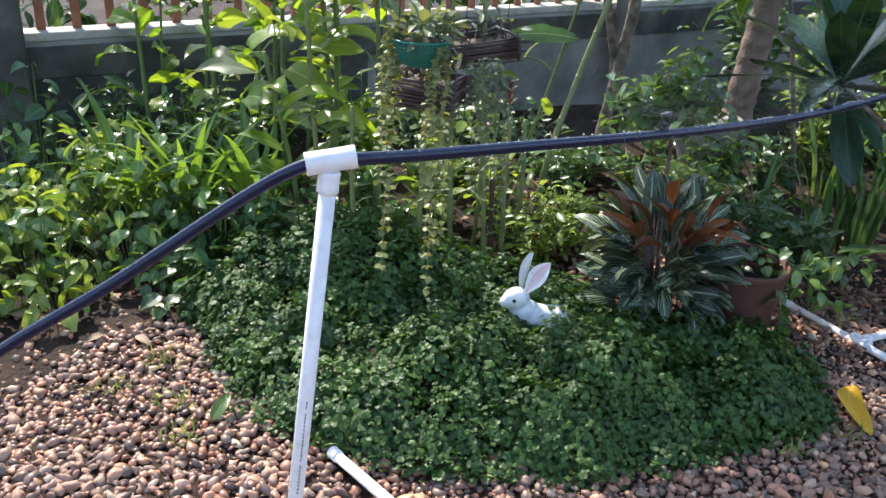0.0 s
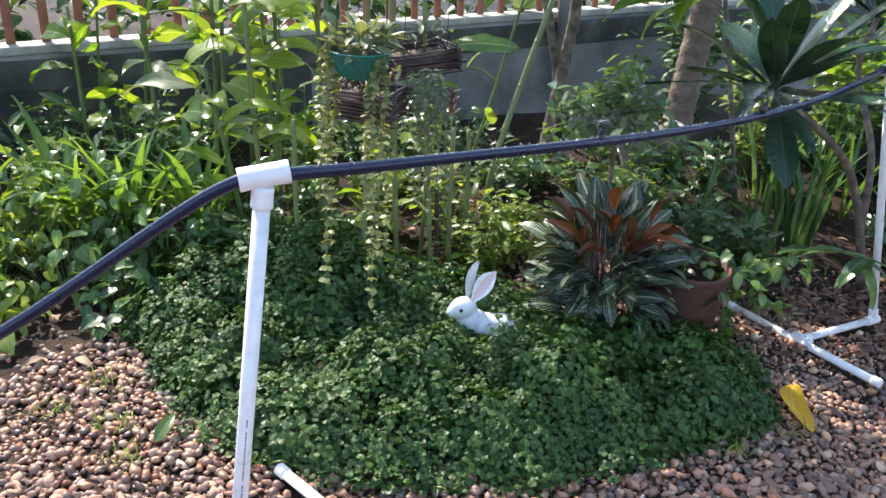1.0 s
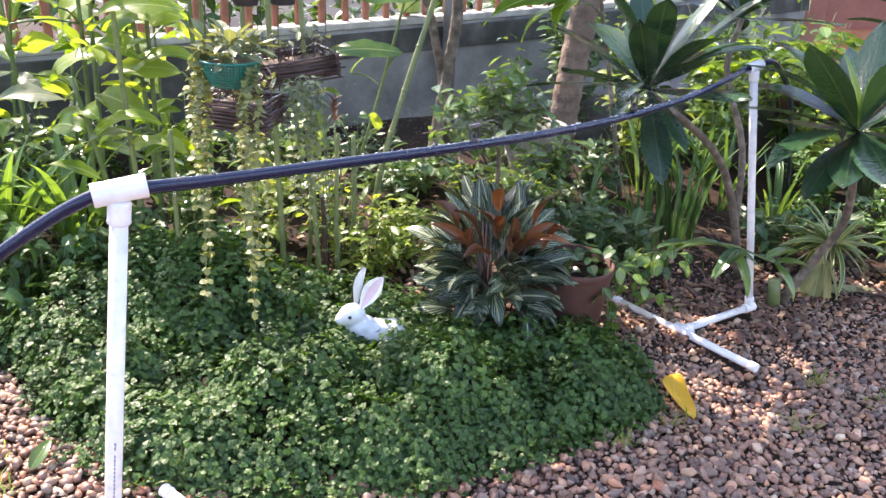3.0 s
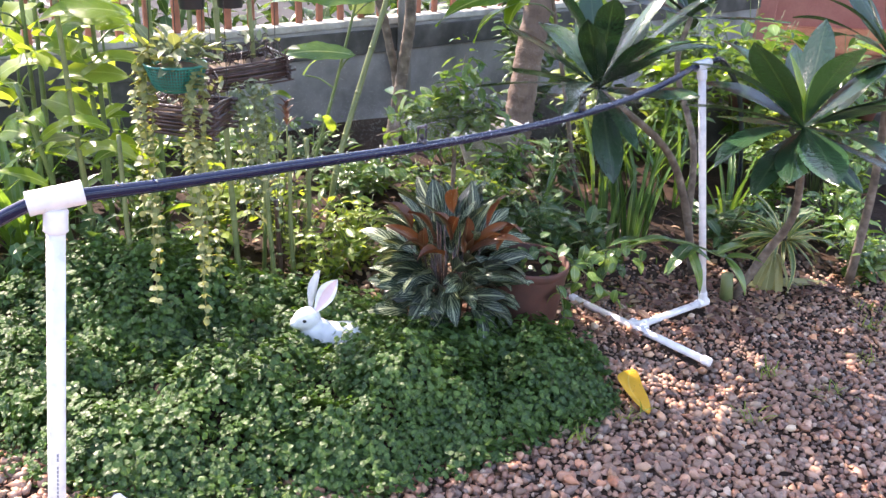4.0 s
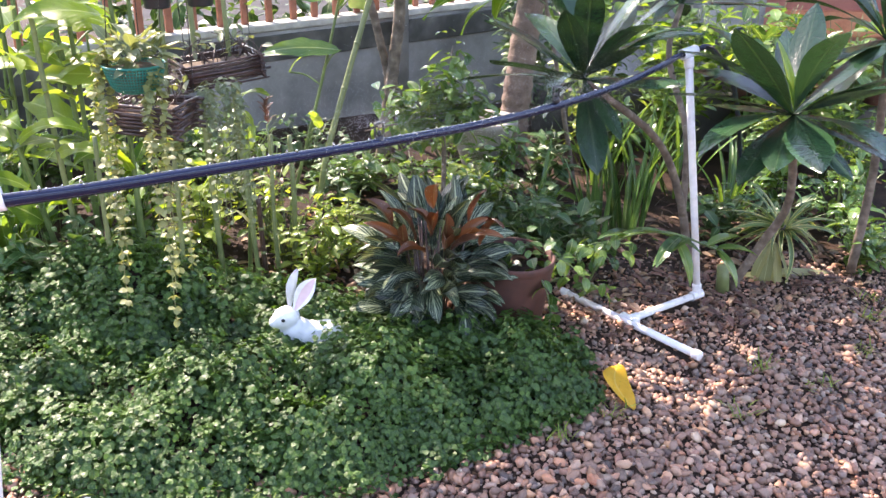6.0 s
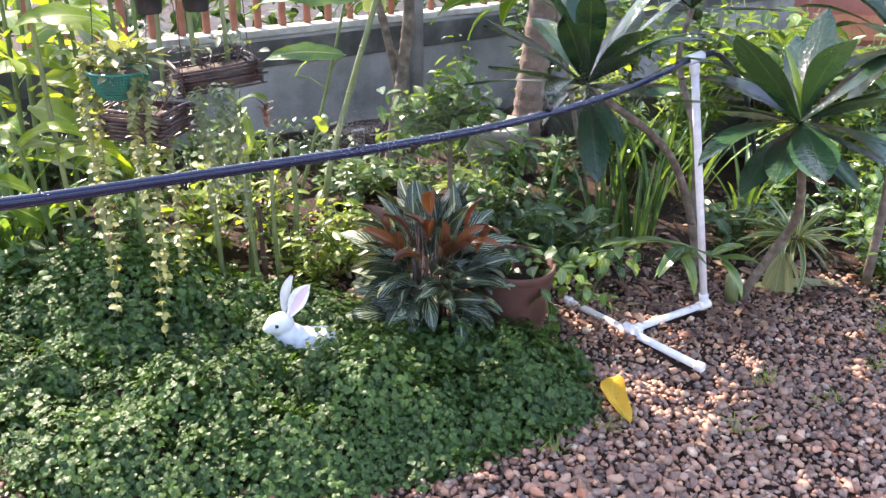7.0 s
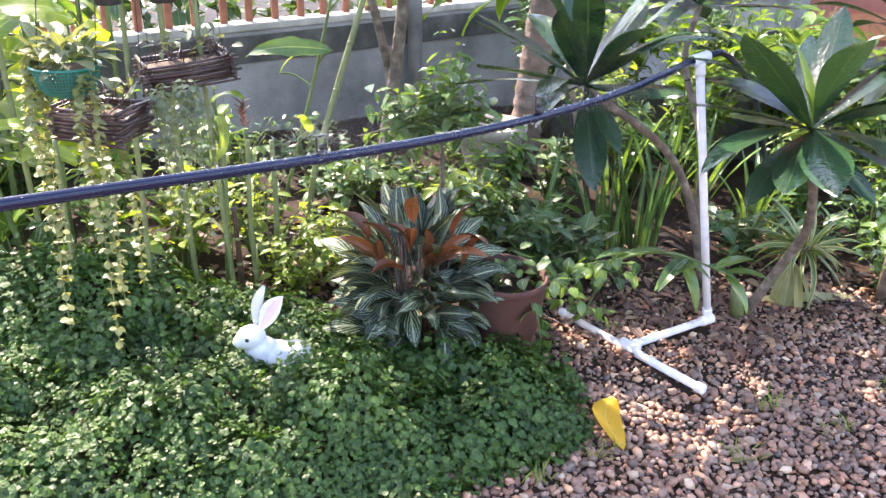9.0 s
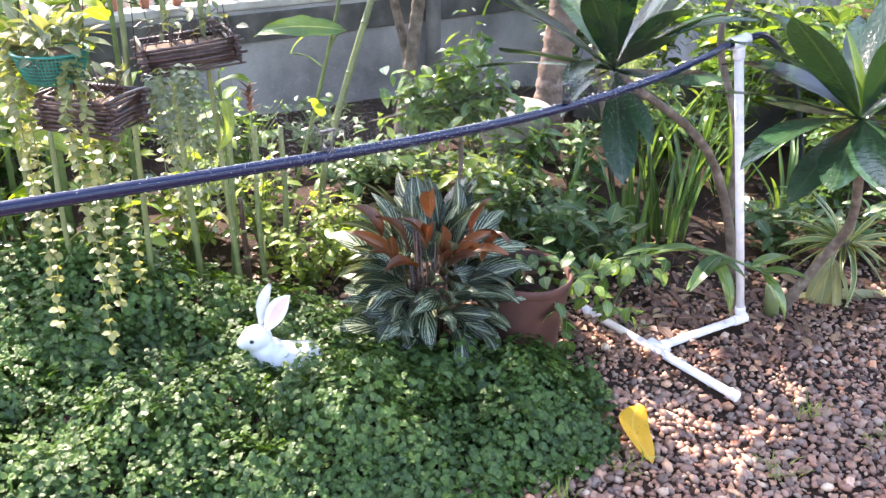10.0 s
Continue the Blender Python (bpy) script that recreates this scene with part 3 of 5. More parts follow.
hd = np.array((0.92, 0.25, 0.12)) / np.linalg.norm((0.92, 0.25, 0.12))
sag = [(x, 0.1041 * x ** 3 - 0.2268 * x ** 2 + 1.0023 * x + 1.4675, 0.0211 * x ** 3 + 0.0466 * x ** 2 - 0.1784 * x + 0.8963) for x in np.linspace(-0.06, 1.44, 9)]
HOSE = [(-1.55, 1.28, -0.02), (-1.15, 1.27, 0.27), (-0.775, 1.265, 0.560), (-0.555, 1.275, 0.705), (-0.33, 1.285, 0.865), near_top - hd * 0.045 - np.array((0, 0, 0.003)), near_top,
        near_top + hd * 0.045 - np.array((0, 0, 0.005)), *sag,
        far_top - np.array((0.045, 0.028, 0.005)), far_top + np.array((0.045, 0.028, 0.005)), (1.72, 2.98, 0.80), (1.95, 3.25, 0.62), (2.2, 3.6, 0.3), (2.4, 3.9, -0.02)]
hose = thing("hose", (0, 0, 0), "dark blue-black hose with pale stripes, wet with drops", "hose",
      mesh=piece_mesh("hose", tube(smooth_path(HOSE, 8), 0.0104, 20)), material=M_HOSE)


hp = smooth_path(HOSE, 8)
drop_me = piece_mesh("water_drop", lathe([(0.0002, 0.004), (0.0012, 0.003), (0.0022, 0.0), (0.0020, -0.0018), (0.0002, -0.0028)], 8))
drop_me.materials.append(M_WATER)
for i in range(190):
    q = hp[int(rng.integers(58, 132))] + rng.uniform(-1, 1) * np.array((0.02, 0.018, 0.0)) + rng.normal(0, 0.0035, 3) * np.array((0.7, -0.7, 0.0))
    part("water_drop", drop_me, None, hose, Matrix.Translation((q[0], q[1], q[2] + (-0.0125 if i % 3 == 0 else 0.0085))) @ Matrix.Scale(float(rng.uniform(0.6, 1.4)), 4))


def mist_nozzle(loc, yaw):
    """A small black mist nozzle that stands on the hose."""
    ob = thing("mist_nozzle", Matrix.Translation(loc) @ Matrix.Rotation(radians(yaw), 4, "Z") @ Matrix.Scale(1.35, 4), "small black plastic mist nozzle on the hose", "nozzle", "mist nozzles")
    part("saddle", lathe([(0.001, -0.002), (0.008, -0.002), (0.008, 0.006), (0.005, 0.009), (0.001, 0.009)], 14), M_BLACK, ob)
    part("spout", lathe([(0.001, 0.008), (0.004, 0.008), (0.0035, 0.016), (0.001, 0.017)], 12), M_BLACK, ob)
    for s in (-1, 1):
        part("bridge_arm", bevel_box(0.002, 0.004, 0.022, 0.0005, 1), M_BLACK, ob, pose(s * 0.009, 0, 0.017))
    part("deflector", bevel_box(0.022, 0.006, 0.004, 0.001, 1), M_BLACK, ob, pose(0, 0, 0.029))
    return ob


mist_nozzle((0.436, 1.873, 0.834), 35)
mist_nozzle((0.956, 2.307, 0.801), 35)


def mist(loc, n, reach):
    """A fan of tiny drops thrown up and out by a nozzle, thinning with distance."""
    shape = np.array([(1, 1, 1), (1, -1, -1), (-1, 1, -1), (-1, -1, 1)]) * 0.00019
    faces = np.array([(0, 1, 2), (0, 2, 3), (0, 3, 1), (1, 3, 2)])
    d = reach * rng.random(n) ** 0.8
    a = rng.uniform(0, 6.283, n)
    up = rng.normal(0.18, 0.22, n)
    c = np.stack([d * np.cos(a), d * np.sin(a), d * up - 0.25 * d * d / reach], -1)
    v = (shape[None] * rng.uniform(0.5, 1.3, (n, 1, 1)) + c[:, None]).reshape(-1, 3)
    q = (faces[None] + 4 * np.arange(n)[:, None, None]).reshape(-1, 3)
    ob = thing("water_mist", loc, "fine white water mist blown from the nozzle", "mist", "mist sprays", kind="stuff", mesh=mesh_from("water_mist", v, q), material=M_MIST)
    return ob


mist((0.436, 1.873, 0.872), 15000, 0.36)
mist((0.956, 2.307, 0.839), 15000, 0.36)


# ---- plants ----
def uni(a, b):
    return float(rng.uniform(a, b))


def gz(x, y):
    return float(ground_z(x, y))


def rosette(name, base, stem, crowns, label, category="shrub"):
    """A shrub of bare stems, each ending in a whorl of long leaves.
    stem: lists of points with a radius; crowns: (centre, leaf length, (yaw, pitch) of each leaf, young leaves in the middle, breadth)."""
    ob = thing(name, base, label, category)
    for pts, r in stem:
        p = smooth_path(pts, 5)
        part("branch", tube(local(p, base), np.linspace(r, r * 0.7, len(p)), 10), M_BARK, ob)
    variants = [blade(1.0, w, "obov", 14, f, d, 0.035) for w, f, d in ((0.25, -0.12, 20), (0.23, 0.14, 40), (0.28, -0.18, 12))]
    sags = (20, 40, 12)
    meshes = [piece_mesh("leaf", v) for v in variants]
    for me in meshes:
        me.materials.append(L_FRANGI)
    for c, reach, leaves, inner, broad in crowns:
        c = np.array(c) - np.array(base)
        for i, (yaw, pitch) in enumerate(leaves):
            k = i % 3
            m = place(c, yaw + uni(-3, 3), pitch + 0.5 * sags[k], uni(-16, 16), reach * (uni(0.90, 1.08) if pitch > -12 else uni(0.66, 0.95)))
            part("leaf", meshes[k], None, ob, m @ Matrix.Diagonal((1, broad * uni(0.88, 1.12), 1, 1)))
        for i in range(inner):
            m = place(c + np.array((0, 0, 0.02)), i * 137.5, uni(55, 86), uni(-30, 30), reach * uni(0.28, 0.55))
            part("young_leaf", blade(1.0, 0.16, "lance", 8, 0.6, 12), L_HEART, ob, m, "pale folded young leaf")
    return ob


# dark glossy rosettes beside the far stand
def whorl(n, low, high, yaw0):
    """Leaf directions that turn by the golden angle from hanging to upright."""
    return [((yaw0 + 137.5 * i + uni(-12, 12)) % 360, low + (high - low) * i / (n - 1) + uni(-7, 7)) for i in range(n)]


rosette("glossy_shrub", (1.84, 3.20, gz(1.84, 3.20)),
        [([(1.84, 3.20, -0.13), (1.74, 3.16, 0.20), (1.58, 3.08, 0.46), (1.26, 2.965, 0.70)], 0.018),
         ([(1.77, 3.17, 0.10), (1.78, 3.24, 0.42), (1.74, 3.40, 0.70), (1.78, 3.42, 0.90)], 0.015)],
        [((1.245, 2.96, 0.715), 0.46, [(199, 28), (113, 20), (239, 38), (83, 27), (257, 44), (49, 26), (278, 24), (14, 18), (290, 8), (150, -6), (226, -14), (264, -38), (277, -24), (238, 3), (31, -31), (330, 45), (180, 55), (90, 60), (20, 50), (345, 20), (212, 14), (168, 30), (300, 32)], 3, 0.84),
         ((1.78, 3.42, 0.90), 0.36, whorl(14, -15, 70, 75), 2, 0.9)],
        "bare-stemmed shrub with whorls of long glossy dark green leaves")
rosette("glossy_shrub", (1.93, 3.00, gz(1.93, 3.00)),
        [([(1.93, 3.00, -0.15), (2.00, 2.94, 0.06), (2.01, 2.82, 0.28), (1.875, 2.655, 0.63)], 0.019)],
        [((1.862, 2.645, 0.648), 0.47, [(182, 10), (116, 30), (206, 38), (72, 30), (264, 45), (276, 27), (288, 22), (284, -8), (284, -27), (217, -25), (205, -9), (234, -10), (248, -6), (124, 5), (17, -13), (55, 42), (340, 10), (325, -20), (20, 25), (168, 24), (95, -10)], 5, 1.0)],
        "large whorl of broad glossy dark green leaves on a leaning stem")
rosette("glossy_shrub", (2.52, 3.10, gz(2.52, 3.10)),
        [([(2.52, 3.10, -0.16), (2.50, 3.06, 0.3), (2.42, 3.01, 0.80)], 0.02)],
        [((2.40, 3.0, 0.82), 0.42, whorl(20, -50, 65, 200), 3, 1.0)],
        "tall whorl of glossy green leaves beside the red house")


def clump(name, base, n, length, width, spread, mat, label, category="plant", kind="strap", pitch=(35, 85), droop=70, n_seg=9, fold=0.35):
    """A tuft of strap leaves that rise and arch over."""
    ob = thing(name, base, label, category)
    meshes = []
    for d in (0.6, 1.0, 1.4):
        me = piece_mesh("leaf", blade(1.0, width / length, kind, n_seg, fold, droop * d, 0.0))
        me.materials.append(mat)
        meshes.append(me)
    for i in range(n):
        a = i * 137.5 + uni(-20, 20)
        r = spread * math.sqrt(rng.random())
        loc = (r * math.cos(radians(a)), r * math.sin(radians(a)), 0)
        part("leaf", meshes[int(rng.integers(3))], None, ob, place(loc, a, uni(*pitch), uni(-25, 25), length * uni(0.65, 1.1)))
    return ob


# strap-leaved plants by the wall
for x, y, n in ((-1.17, 3.00, 18), (-0.97, 2.99, 30), (-0.74, 3.06, 22)):
    clump("strap_plant", (x, y, gz(x, y) + 0.06), n, 0.45, 0.040, 0.07, L_STRAP, "tuft of arching wet bright green strap leaves", pitch=(52, 88), droop=55, fold=0.25)
for x, y, n, h in ((1.90, 3.95, 11, 0.62), (2.10, 4.00, 10, 0.60), (1.72, 4.05, 7, 0.55), (1.26, 3.60, 6, 0.40), (2.3, 3.8, 12, 0.45)):
    clump("grass_tuft", (x, y, gz(x, y)), n, h, 0.026, 0.07, L_PANDAN, "tuft of upright narrow bright grassy leaves", "grass", pitch=(64, 88), droop=35)
clump("snake_plant", (1.66, 3.50, gz(1.66, 3.50)), 14, 0.44, 0.034, 0.09, L_DARK, "clump of stiff upright dark green sword leaves", pitch=(76, 89), droop=10, fold=0.3)
clump("snake_plant", (1.52, 3.46, gz(1.52, 3.46)), 8, 0.38, 0.032, 0.06, L_DARK, "clump of stiff upright dark green sword leaves", pitch=(74, 89), droop=10, fold=0.3)
clump("variegated_plant", (2.20, 3.14, gz(2.2, 3.14) + 0.20), 44, 0.24, 0.026, 0.025, L_VARIEG, "small rosette of cream-edged narrow leaves on a short stem", pitch=(-40, 80), droop=50)
old = thing("old_leaf_skirt", (2.14, 3.10, gz(2.14, 3.10) + 0.17), "drooping pale straw-coloured old leaves under a rosette", "leaves")
for yaw, p, l in ((200, -58, 0.26), (232, -66, 0.30), (262, -72, 0.29), (292, -66, 0.30), (322, -55, 0.24)):
    part("leaf", blade(l, 0.050, "lance", 8, 0.25, 28), L_STRAW, old, place((0, 0, 0), yaw, p))
part("stem", tube([(0.05, 0.03, -0.18), (0.05, 0.03, 0.05)], 0.014, 8), M_BARK, old)


def ginger(base, height, lean, n, length, width, mat=L_GINGER, r=0.011, first=0.35, yaw0=0.0, label="tall green cane with large broad leaves"):
    """A tall cane with big broad leaves set alternately."""
    ob = thing("broad_leaf_plant", base, label, "plant")
    top = np.array((lean[0], lean[1], height))
    p = smooth_path([(0, 0, 0), top * 0.5 + np.array((lean[0] * -0.1, 0, 0)), top], 6)
    part("cane", tube(p, np.linspace(r, r * 0.6, len(p)), 9), M_STALK, ob)
    n += 2
    for i in range(n):
        f = first + (1 - first) * (i + 0.5) / n
        at = p[int(f * (len(p) - 1))]
        me = blade(length * uni(0.38, 0.70), width * uni(0.40, 0.72), "broad", 16, 0.16, uni(25, 95), uni(0.05, 0.16), 0.02)
        part("leaf", me, mat, ob, place(at, yaw0 + i * 165 + uni(-35, 35), uni(0, 65), uni(-60, 60)))
    return ob


for x, y, h, lx, ly, n, ln, wd, yw in ((-0.68, 3.26, 1.15, 0.02, 0.05, 7, 0.36, 0.13, 20), (-0.45, 3.12, 1.05, -0.05, -0.05, 6, 0.34, 0.14, 160), (-0.55, 2.98, 0.72, -0.1, -0.1, 5, 0.30, 0.12, 200),
                                    (-0.30, 3.35, 1.10, 0.0, 0.0, 1, 0.32, 0.12, 60),
                                    (-0.95, 3.40, 1.0, -0.05, 0.0, 6, 0.32, 0.12, 100), (-0.62, 3.45, 0.95, 0.05, 0.0, 5, 0.3, 0.12, 300), (-0.28, 2.95, 0.62, 0.0, 0.0, 1, 0.26, 0.11, 30),
                                    (-1.25, 3.45, 0.72, -0.02, 0.0, 5, 0.3, 0.11, 40)):
    ginger((x, y, gz(x, y)), h, (lx, ly), n, ln, wd, L_GINGER if rng.random() < 0.7 else L_LIME, yaw0=yw)


def cane(pts, r, label, mat=M_CANE, name="garden_cane"):
    """A bare cane: a tapering stalk with raised node rings and a dry sheath."""
    base = pts[0]
    p = smooth_path(pts, 10)
    ob = thing(name, base, label, "cane", "garden canes")
    rad = np.linspace(r, r * 0.8, len(p))
    part("stalk", tube(local(p, base), rad, 9), mat, ob)
    for k in range(4, len(p) - 2, 5):
        q, d = p[k] - np.array(base), (p[k + 1] - p[k]) / np.linalg.norm(p[k + 1] - p[k])
        part("node", tube([q - d * 0.005, q - d * 0.002, q + d * 0.002, q + d * 0.005], np.array([1.02, 1.2, 1.2, 1.02]) * rad[k], 9, False), M_CANE, ob)
        if rng.random() < 0.4 and name == "garden_cane":
            part("sheath", blade(uni(0.06, 0.11), 0.016, "lance", 6, 0.5, uni(10, 50)), L_STRAW, ob, place(q, uni(0, 360), uni(40, 80)))
    return ob


cane([(0.315, 3.42, gz(0.31, 3.42)), (0.36, 3.43, 0.30), (0.46, 3.49, 0.62), (0.58, 3.56, 0.98), (0.72, 3.62, 1.5)], 0.013, "leaning bare yellow-green cane")
for x, y, h, lx in ((0.105, 2.90, 1.3, -0.06), (0.17, 2.96, 0.55, 0.0), (-0.02, 2.92, 1.4, -0.04), (-0.33, 2.75, 0.62, -0.02), (0.06, 3.05, 0.5, 0.02), (-0.13, 2.75, 1.5, 0.02), (-0.47, 2.92, 1.3, -0.06), (0.22, 3.12, 0.5, 0.01)):
    cane([(x, y, gz(x, y)), (x + lx * 0.5 + uni(-0.01, 0.01), y, h * 0.5), (x + lx, y + 0.02, h)], uni(0.008, 0.011), "upright green cane rising from the bed")
cane([(0.125, 2.93, gz(0.125, 2.93)), (0.12, 2.93, 0.16), (0.115, 2.93, 0.34)], 0.010, "short brown dead stick", M_TWIG, "dead_stick")


def bush(name, base, n, radius, height, leaf, mats, label, stems=13, droop=(-25, 45), kind=""):
    """A leafy bush: thin stems, and leaves set along and around them, one mesh for each."""
    ob = thing(name, base, label, "bush")
    sb, lb = Bag(), Bag()
    for s in range(stems):
        a, f = 2 * math.pi * s / stems + uni(-0.4, 0.4), math.sqrt(rng.random())
        tip = np.array((radius * f * math.cos(a), radius * f * math.sin(a), height * uni(0.65, 1.0) * (1.1 - 0.35 * f)))
        p = smooth_path([(tip[0] * 0.1, tip[1] * 0.1, 0), tip * np.array((0.45, 0.45, 0.6)), tip], 4)
        sb.add(tube(p, np.linspace(0.004, 0.0015, len(p)), 5), Matrix.Identity(4))
        for k in range(int(1.35 * n) // stems):
            q = p[int(uni(0.25, 1.0) * (len(p) - 1))] + rng.normal(0, 0.026, 3)
            lb.add(leaf[int(rng.integers(len(leaf)))], place(q, uni(0, 360), uni(*droop), uni(-35, 35), uni(0.5, 1.0) if rng.random() < 0.7 else uni(1.1, 1.9)))
    part("stem", sb.mesh("stems"), M_STALK, ob, kind="stuff")
    part("foliage", lb.mesh("foliage"), mats, ob, kind="stuff")
    return ob


HEARTS = [blade(0.066, w, "heart", 7, f, d, 0.06, 0.03) for w, f, d in ((0.044, 0.35, 25), (0.050, 0.2, 50), (0.036, 0.5, 70))]
SMALL = [simple_leaf(0.038, 0.018, 0.3, d) for d in (15, 40)]
MID = [simple_leaf(0.062, 0.026, 0.3, d) for d in (15, 45)]


def heart_plant(base, n, radius, height, mat, label):
    """A low plant with heart-shaped leaves on thin stalks; each leaf is a part."""
    ob = thing("heart_leaf_plant", base, label, "plant", "heart-leaved plants")
    meshes = []
    for h in HEARTS:
        me = piece_mesh("leaf", h)
        me.materials.append(mat)
        meshes.append(me)
    sb = Bag()
    for i in range(int(n * 2.3)):
        a, f = uni(0, 2 * math.pi), math.sqrt(rng.random())
        z = height * (1 - 0.55 * f * f) * uni(0.12, 1.12)
        q = np.array((radius * f * math.cos(a), radius * f * math.sin(a), z))
        sb.add(tube([q * np.array((0.55, 0.55, 0.0)), q * np.array((0.8, 0.8, 0.6)), q], 0.0011, 4, False), Matrix.Identity(4))
        part("leaf", meshes[i % 3], None, ob, place(q, uni(180, 360) if rng.random() < 0.7 else uni(0, 360), uni(-55, 30), uni(-50, 50), uni(0.5, 1.35)))
    part("stalk", sb.mesh("stalks"), M_STALK, ob, kind="stuff")
    return ob


for x, y, n, r, h, m in ((-1.30, 2.85, 40, 0.2, 0.38, L_LIME), (-0.95, 2.88, 34, 0.18, 0.30, L_HEART), (-1.45, 2.75, 34, 0.2, 0.26, L_LIME), (-1.38, 2.62, 44, 0.24, 0.34, L_HEART), (-1.08, 2.72, 40, 0.22, 0.30, L_HEART), (-0.80, 2.76, 36, 0.20, 0.26, L_DARK), (-1.52, 2.95, 36, 0.24, 0.36, L_HEART),
                         (-1.22, 2.42, 26, 0.16, 0.20, L_LIME), (-1.56, 2.40, 34, 0.2, 0.28, L_LIME), (-0.58, 2.98, 30, 0.2, 0.30, L_DARK), (-1.15, 3.00, 34, 0.25, 0.34, L_HEART), (-0.88, 2.55, 20, 0.14, 0.16, L_DARK),
                         (-1.72, 2.70, 30, 0.2, 0.34, L_LIME), (-1.62, 3.25, 26, 0.2, 0.42, L_DARK)):
    heart_plant((x, y, gz(x, y)), n, r, h, m, "low plant with lime green heart-shaped leaves" if m is L_LIME else "low plant with green heart-shaped leaves")

for x, y, n, r, h, lf, m, lb in ((0.30, 3.02, 120, 0.17, 0.20, SMALL, L_LIME, "low sunlit weeds behind the rabbit figure"), (0.40, 3.12, 130, 0.18, 0.28, SMALL, L_LIME, "airy bush with small bright green leaves"), (0.20, 3.16, 110, 0.18, 0.36, SMALL, L_LIME, "airy bush with small bright green leaves"), (0.44, 3.22, 120, 0.20, 0.34, SMALL, L_LIME, "airy bush with small bright green leaves"), 
                                 (-0.1, 3.15, 80, 0.2, 0.32, MID, L_LIME, "leafy green bush behind the canes"), (-0.35, 3.2, 110, 0.2, 0.40, MID, L_HEART, "green leafy bush behind the canes"),
                                 (1.15, 3.15, 160, 0.18, 0.30, MID, L_DARK, "dark low bush behind the clay pot"), (1.35, 3.25, 120, 0.2, 0.25, MID, L_DARK, "dark low bush behind the clay pot"), (1.0, 3.55, 120, 0.2, 0.36, MID, L_HEART, "green bush with rounded leaves"),
                                 (2.4, 3.5, 140, 0.22, 0.3, MID, L_DARK, "dark low bush under the rosettes"),
                                 (2.65, 3.2, 160, 0.2, 0.25, MID, L_HEART, "low green bush at the edge of the pebbles"), (2.75, 3.6, 140, 0.24, 0.4, MID, L_PANDAN, "low green bush at the edge of the pebbles"),
                                 (0.3, 4.2, 140, 0.25, 0.25, SMALL, L_DARK, "low weeds at the foot of the wall"), (1.0, 4.3, 140, 0.25, 0.3, SMALL, L_HEART, "low weeds at the foot of the wall"),
                                 (-0.2, 3.9, 150, 0.25, 0.4, MID, L_DARK, "dark bush at the foot of the wall"), (-0.8, 3.65, 150, 0.25, 0.35, MID, L_DARK, "dark bush at the foot of the wall"), (-1.4, 3.5, 150, 0.25, 0.4, MID, L_DARK, "dark bush at the foot of the wall")):
    bush("leafy_bush", (x, y, gz(x, y)), n, r, h, lf, m, lb)


def big_leaf_plant(base, cane_top, leaves, label, r=0.010, mat_cane=None):
    """A cane whose large leaves each reach from one place to another on a short stalk."""
    base = np.array(base, dtype=float)
    ob = thing("broad_leaf_plant", tuple(base), label, "plant")
    p = smooth_path([base, (base + np.array(cane_top)) / 2 + np.array((0.01, 0.0, 0.0)), cane_top], 8)
    part("cane", tube(local(p, base), np.linspace(r, r * 0.6, len(p)), 9), mat_cane or M_STALK, ob)
    for a, b, width, roll, mat in leaves:
        a, b = np.array(a, dtype=float), np.array(b, dtype=float)
        k = p[int(np.argmin(np.abs(p[:, 2] - (a[2] - 0.06))))]
        part("leaf_stalk", tube(local(smooth_path([k, (k + a) / 2 + np.array((0, 0, 0.015)), a], 4), base), 0.0035, 6), M_STALK, ob)
        d = b - a
        length = float(np.linalg.norm(d)) * 1.06
        sag = uni(55, 100)
        yaw = math.degrees(math.atan2(d[1], d[0]))
        pitch = math.degrees(math.asin(max(-1, min(1, d[2] / np.linalg.norm(d))))) + sag * 0.42
        part("leaf", blade(length, width * 0.92, "broad", 20, 0.16, sag, uni(0.08, 0.16)), mat, ob, place(a - base, yaw, pitch, roll))
    return ob


big_leaf_plant((-0.70, 3.16, gz(-0.70, 3.16)), (-0.66, 3.12, 1.25),
               [((-0.73, 3.0, 0.75), (-0.54, 2.92, 0.78), 0.115, 35, L_LIME), ((-0.82, 2.95, 0.75), (-0.75, 2.87, 0.66), 0.06, 20, L_GREY), ((-0.68, 2.9, 0.68), (-0.90, 2.82, 0.66), 0.085, -20, L_GREY),
                ((-0.65, 2.95, 0.85), (-0.53, 2.87, 0.80), 0.09, -25, L_LIME), ((-0.82, 2.9, 0.91), (-0.98, 2.82, 0.92), 0.09, 20, L_GINGER), ((-0.70, 3.0, 0.95), (-0.86, 2.9, 1.0), 0.09, -20, L_LIME)], "tall cane with large backlit yellow-green leaves")
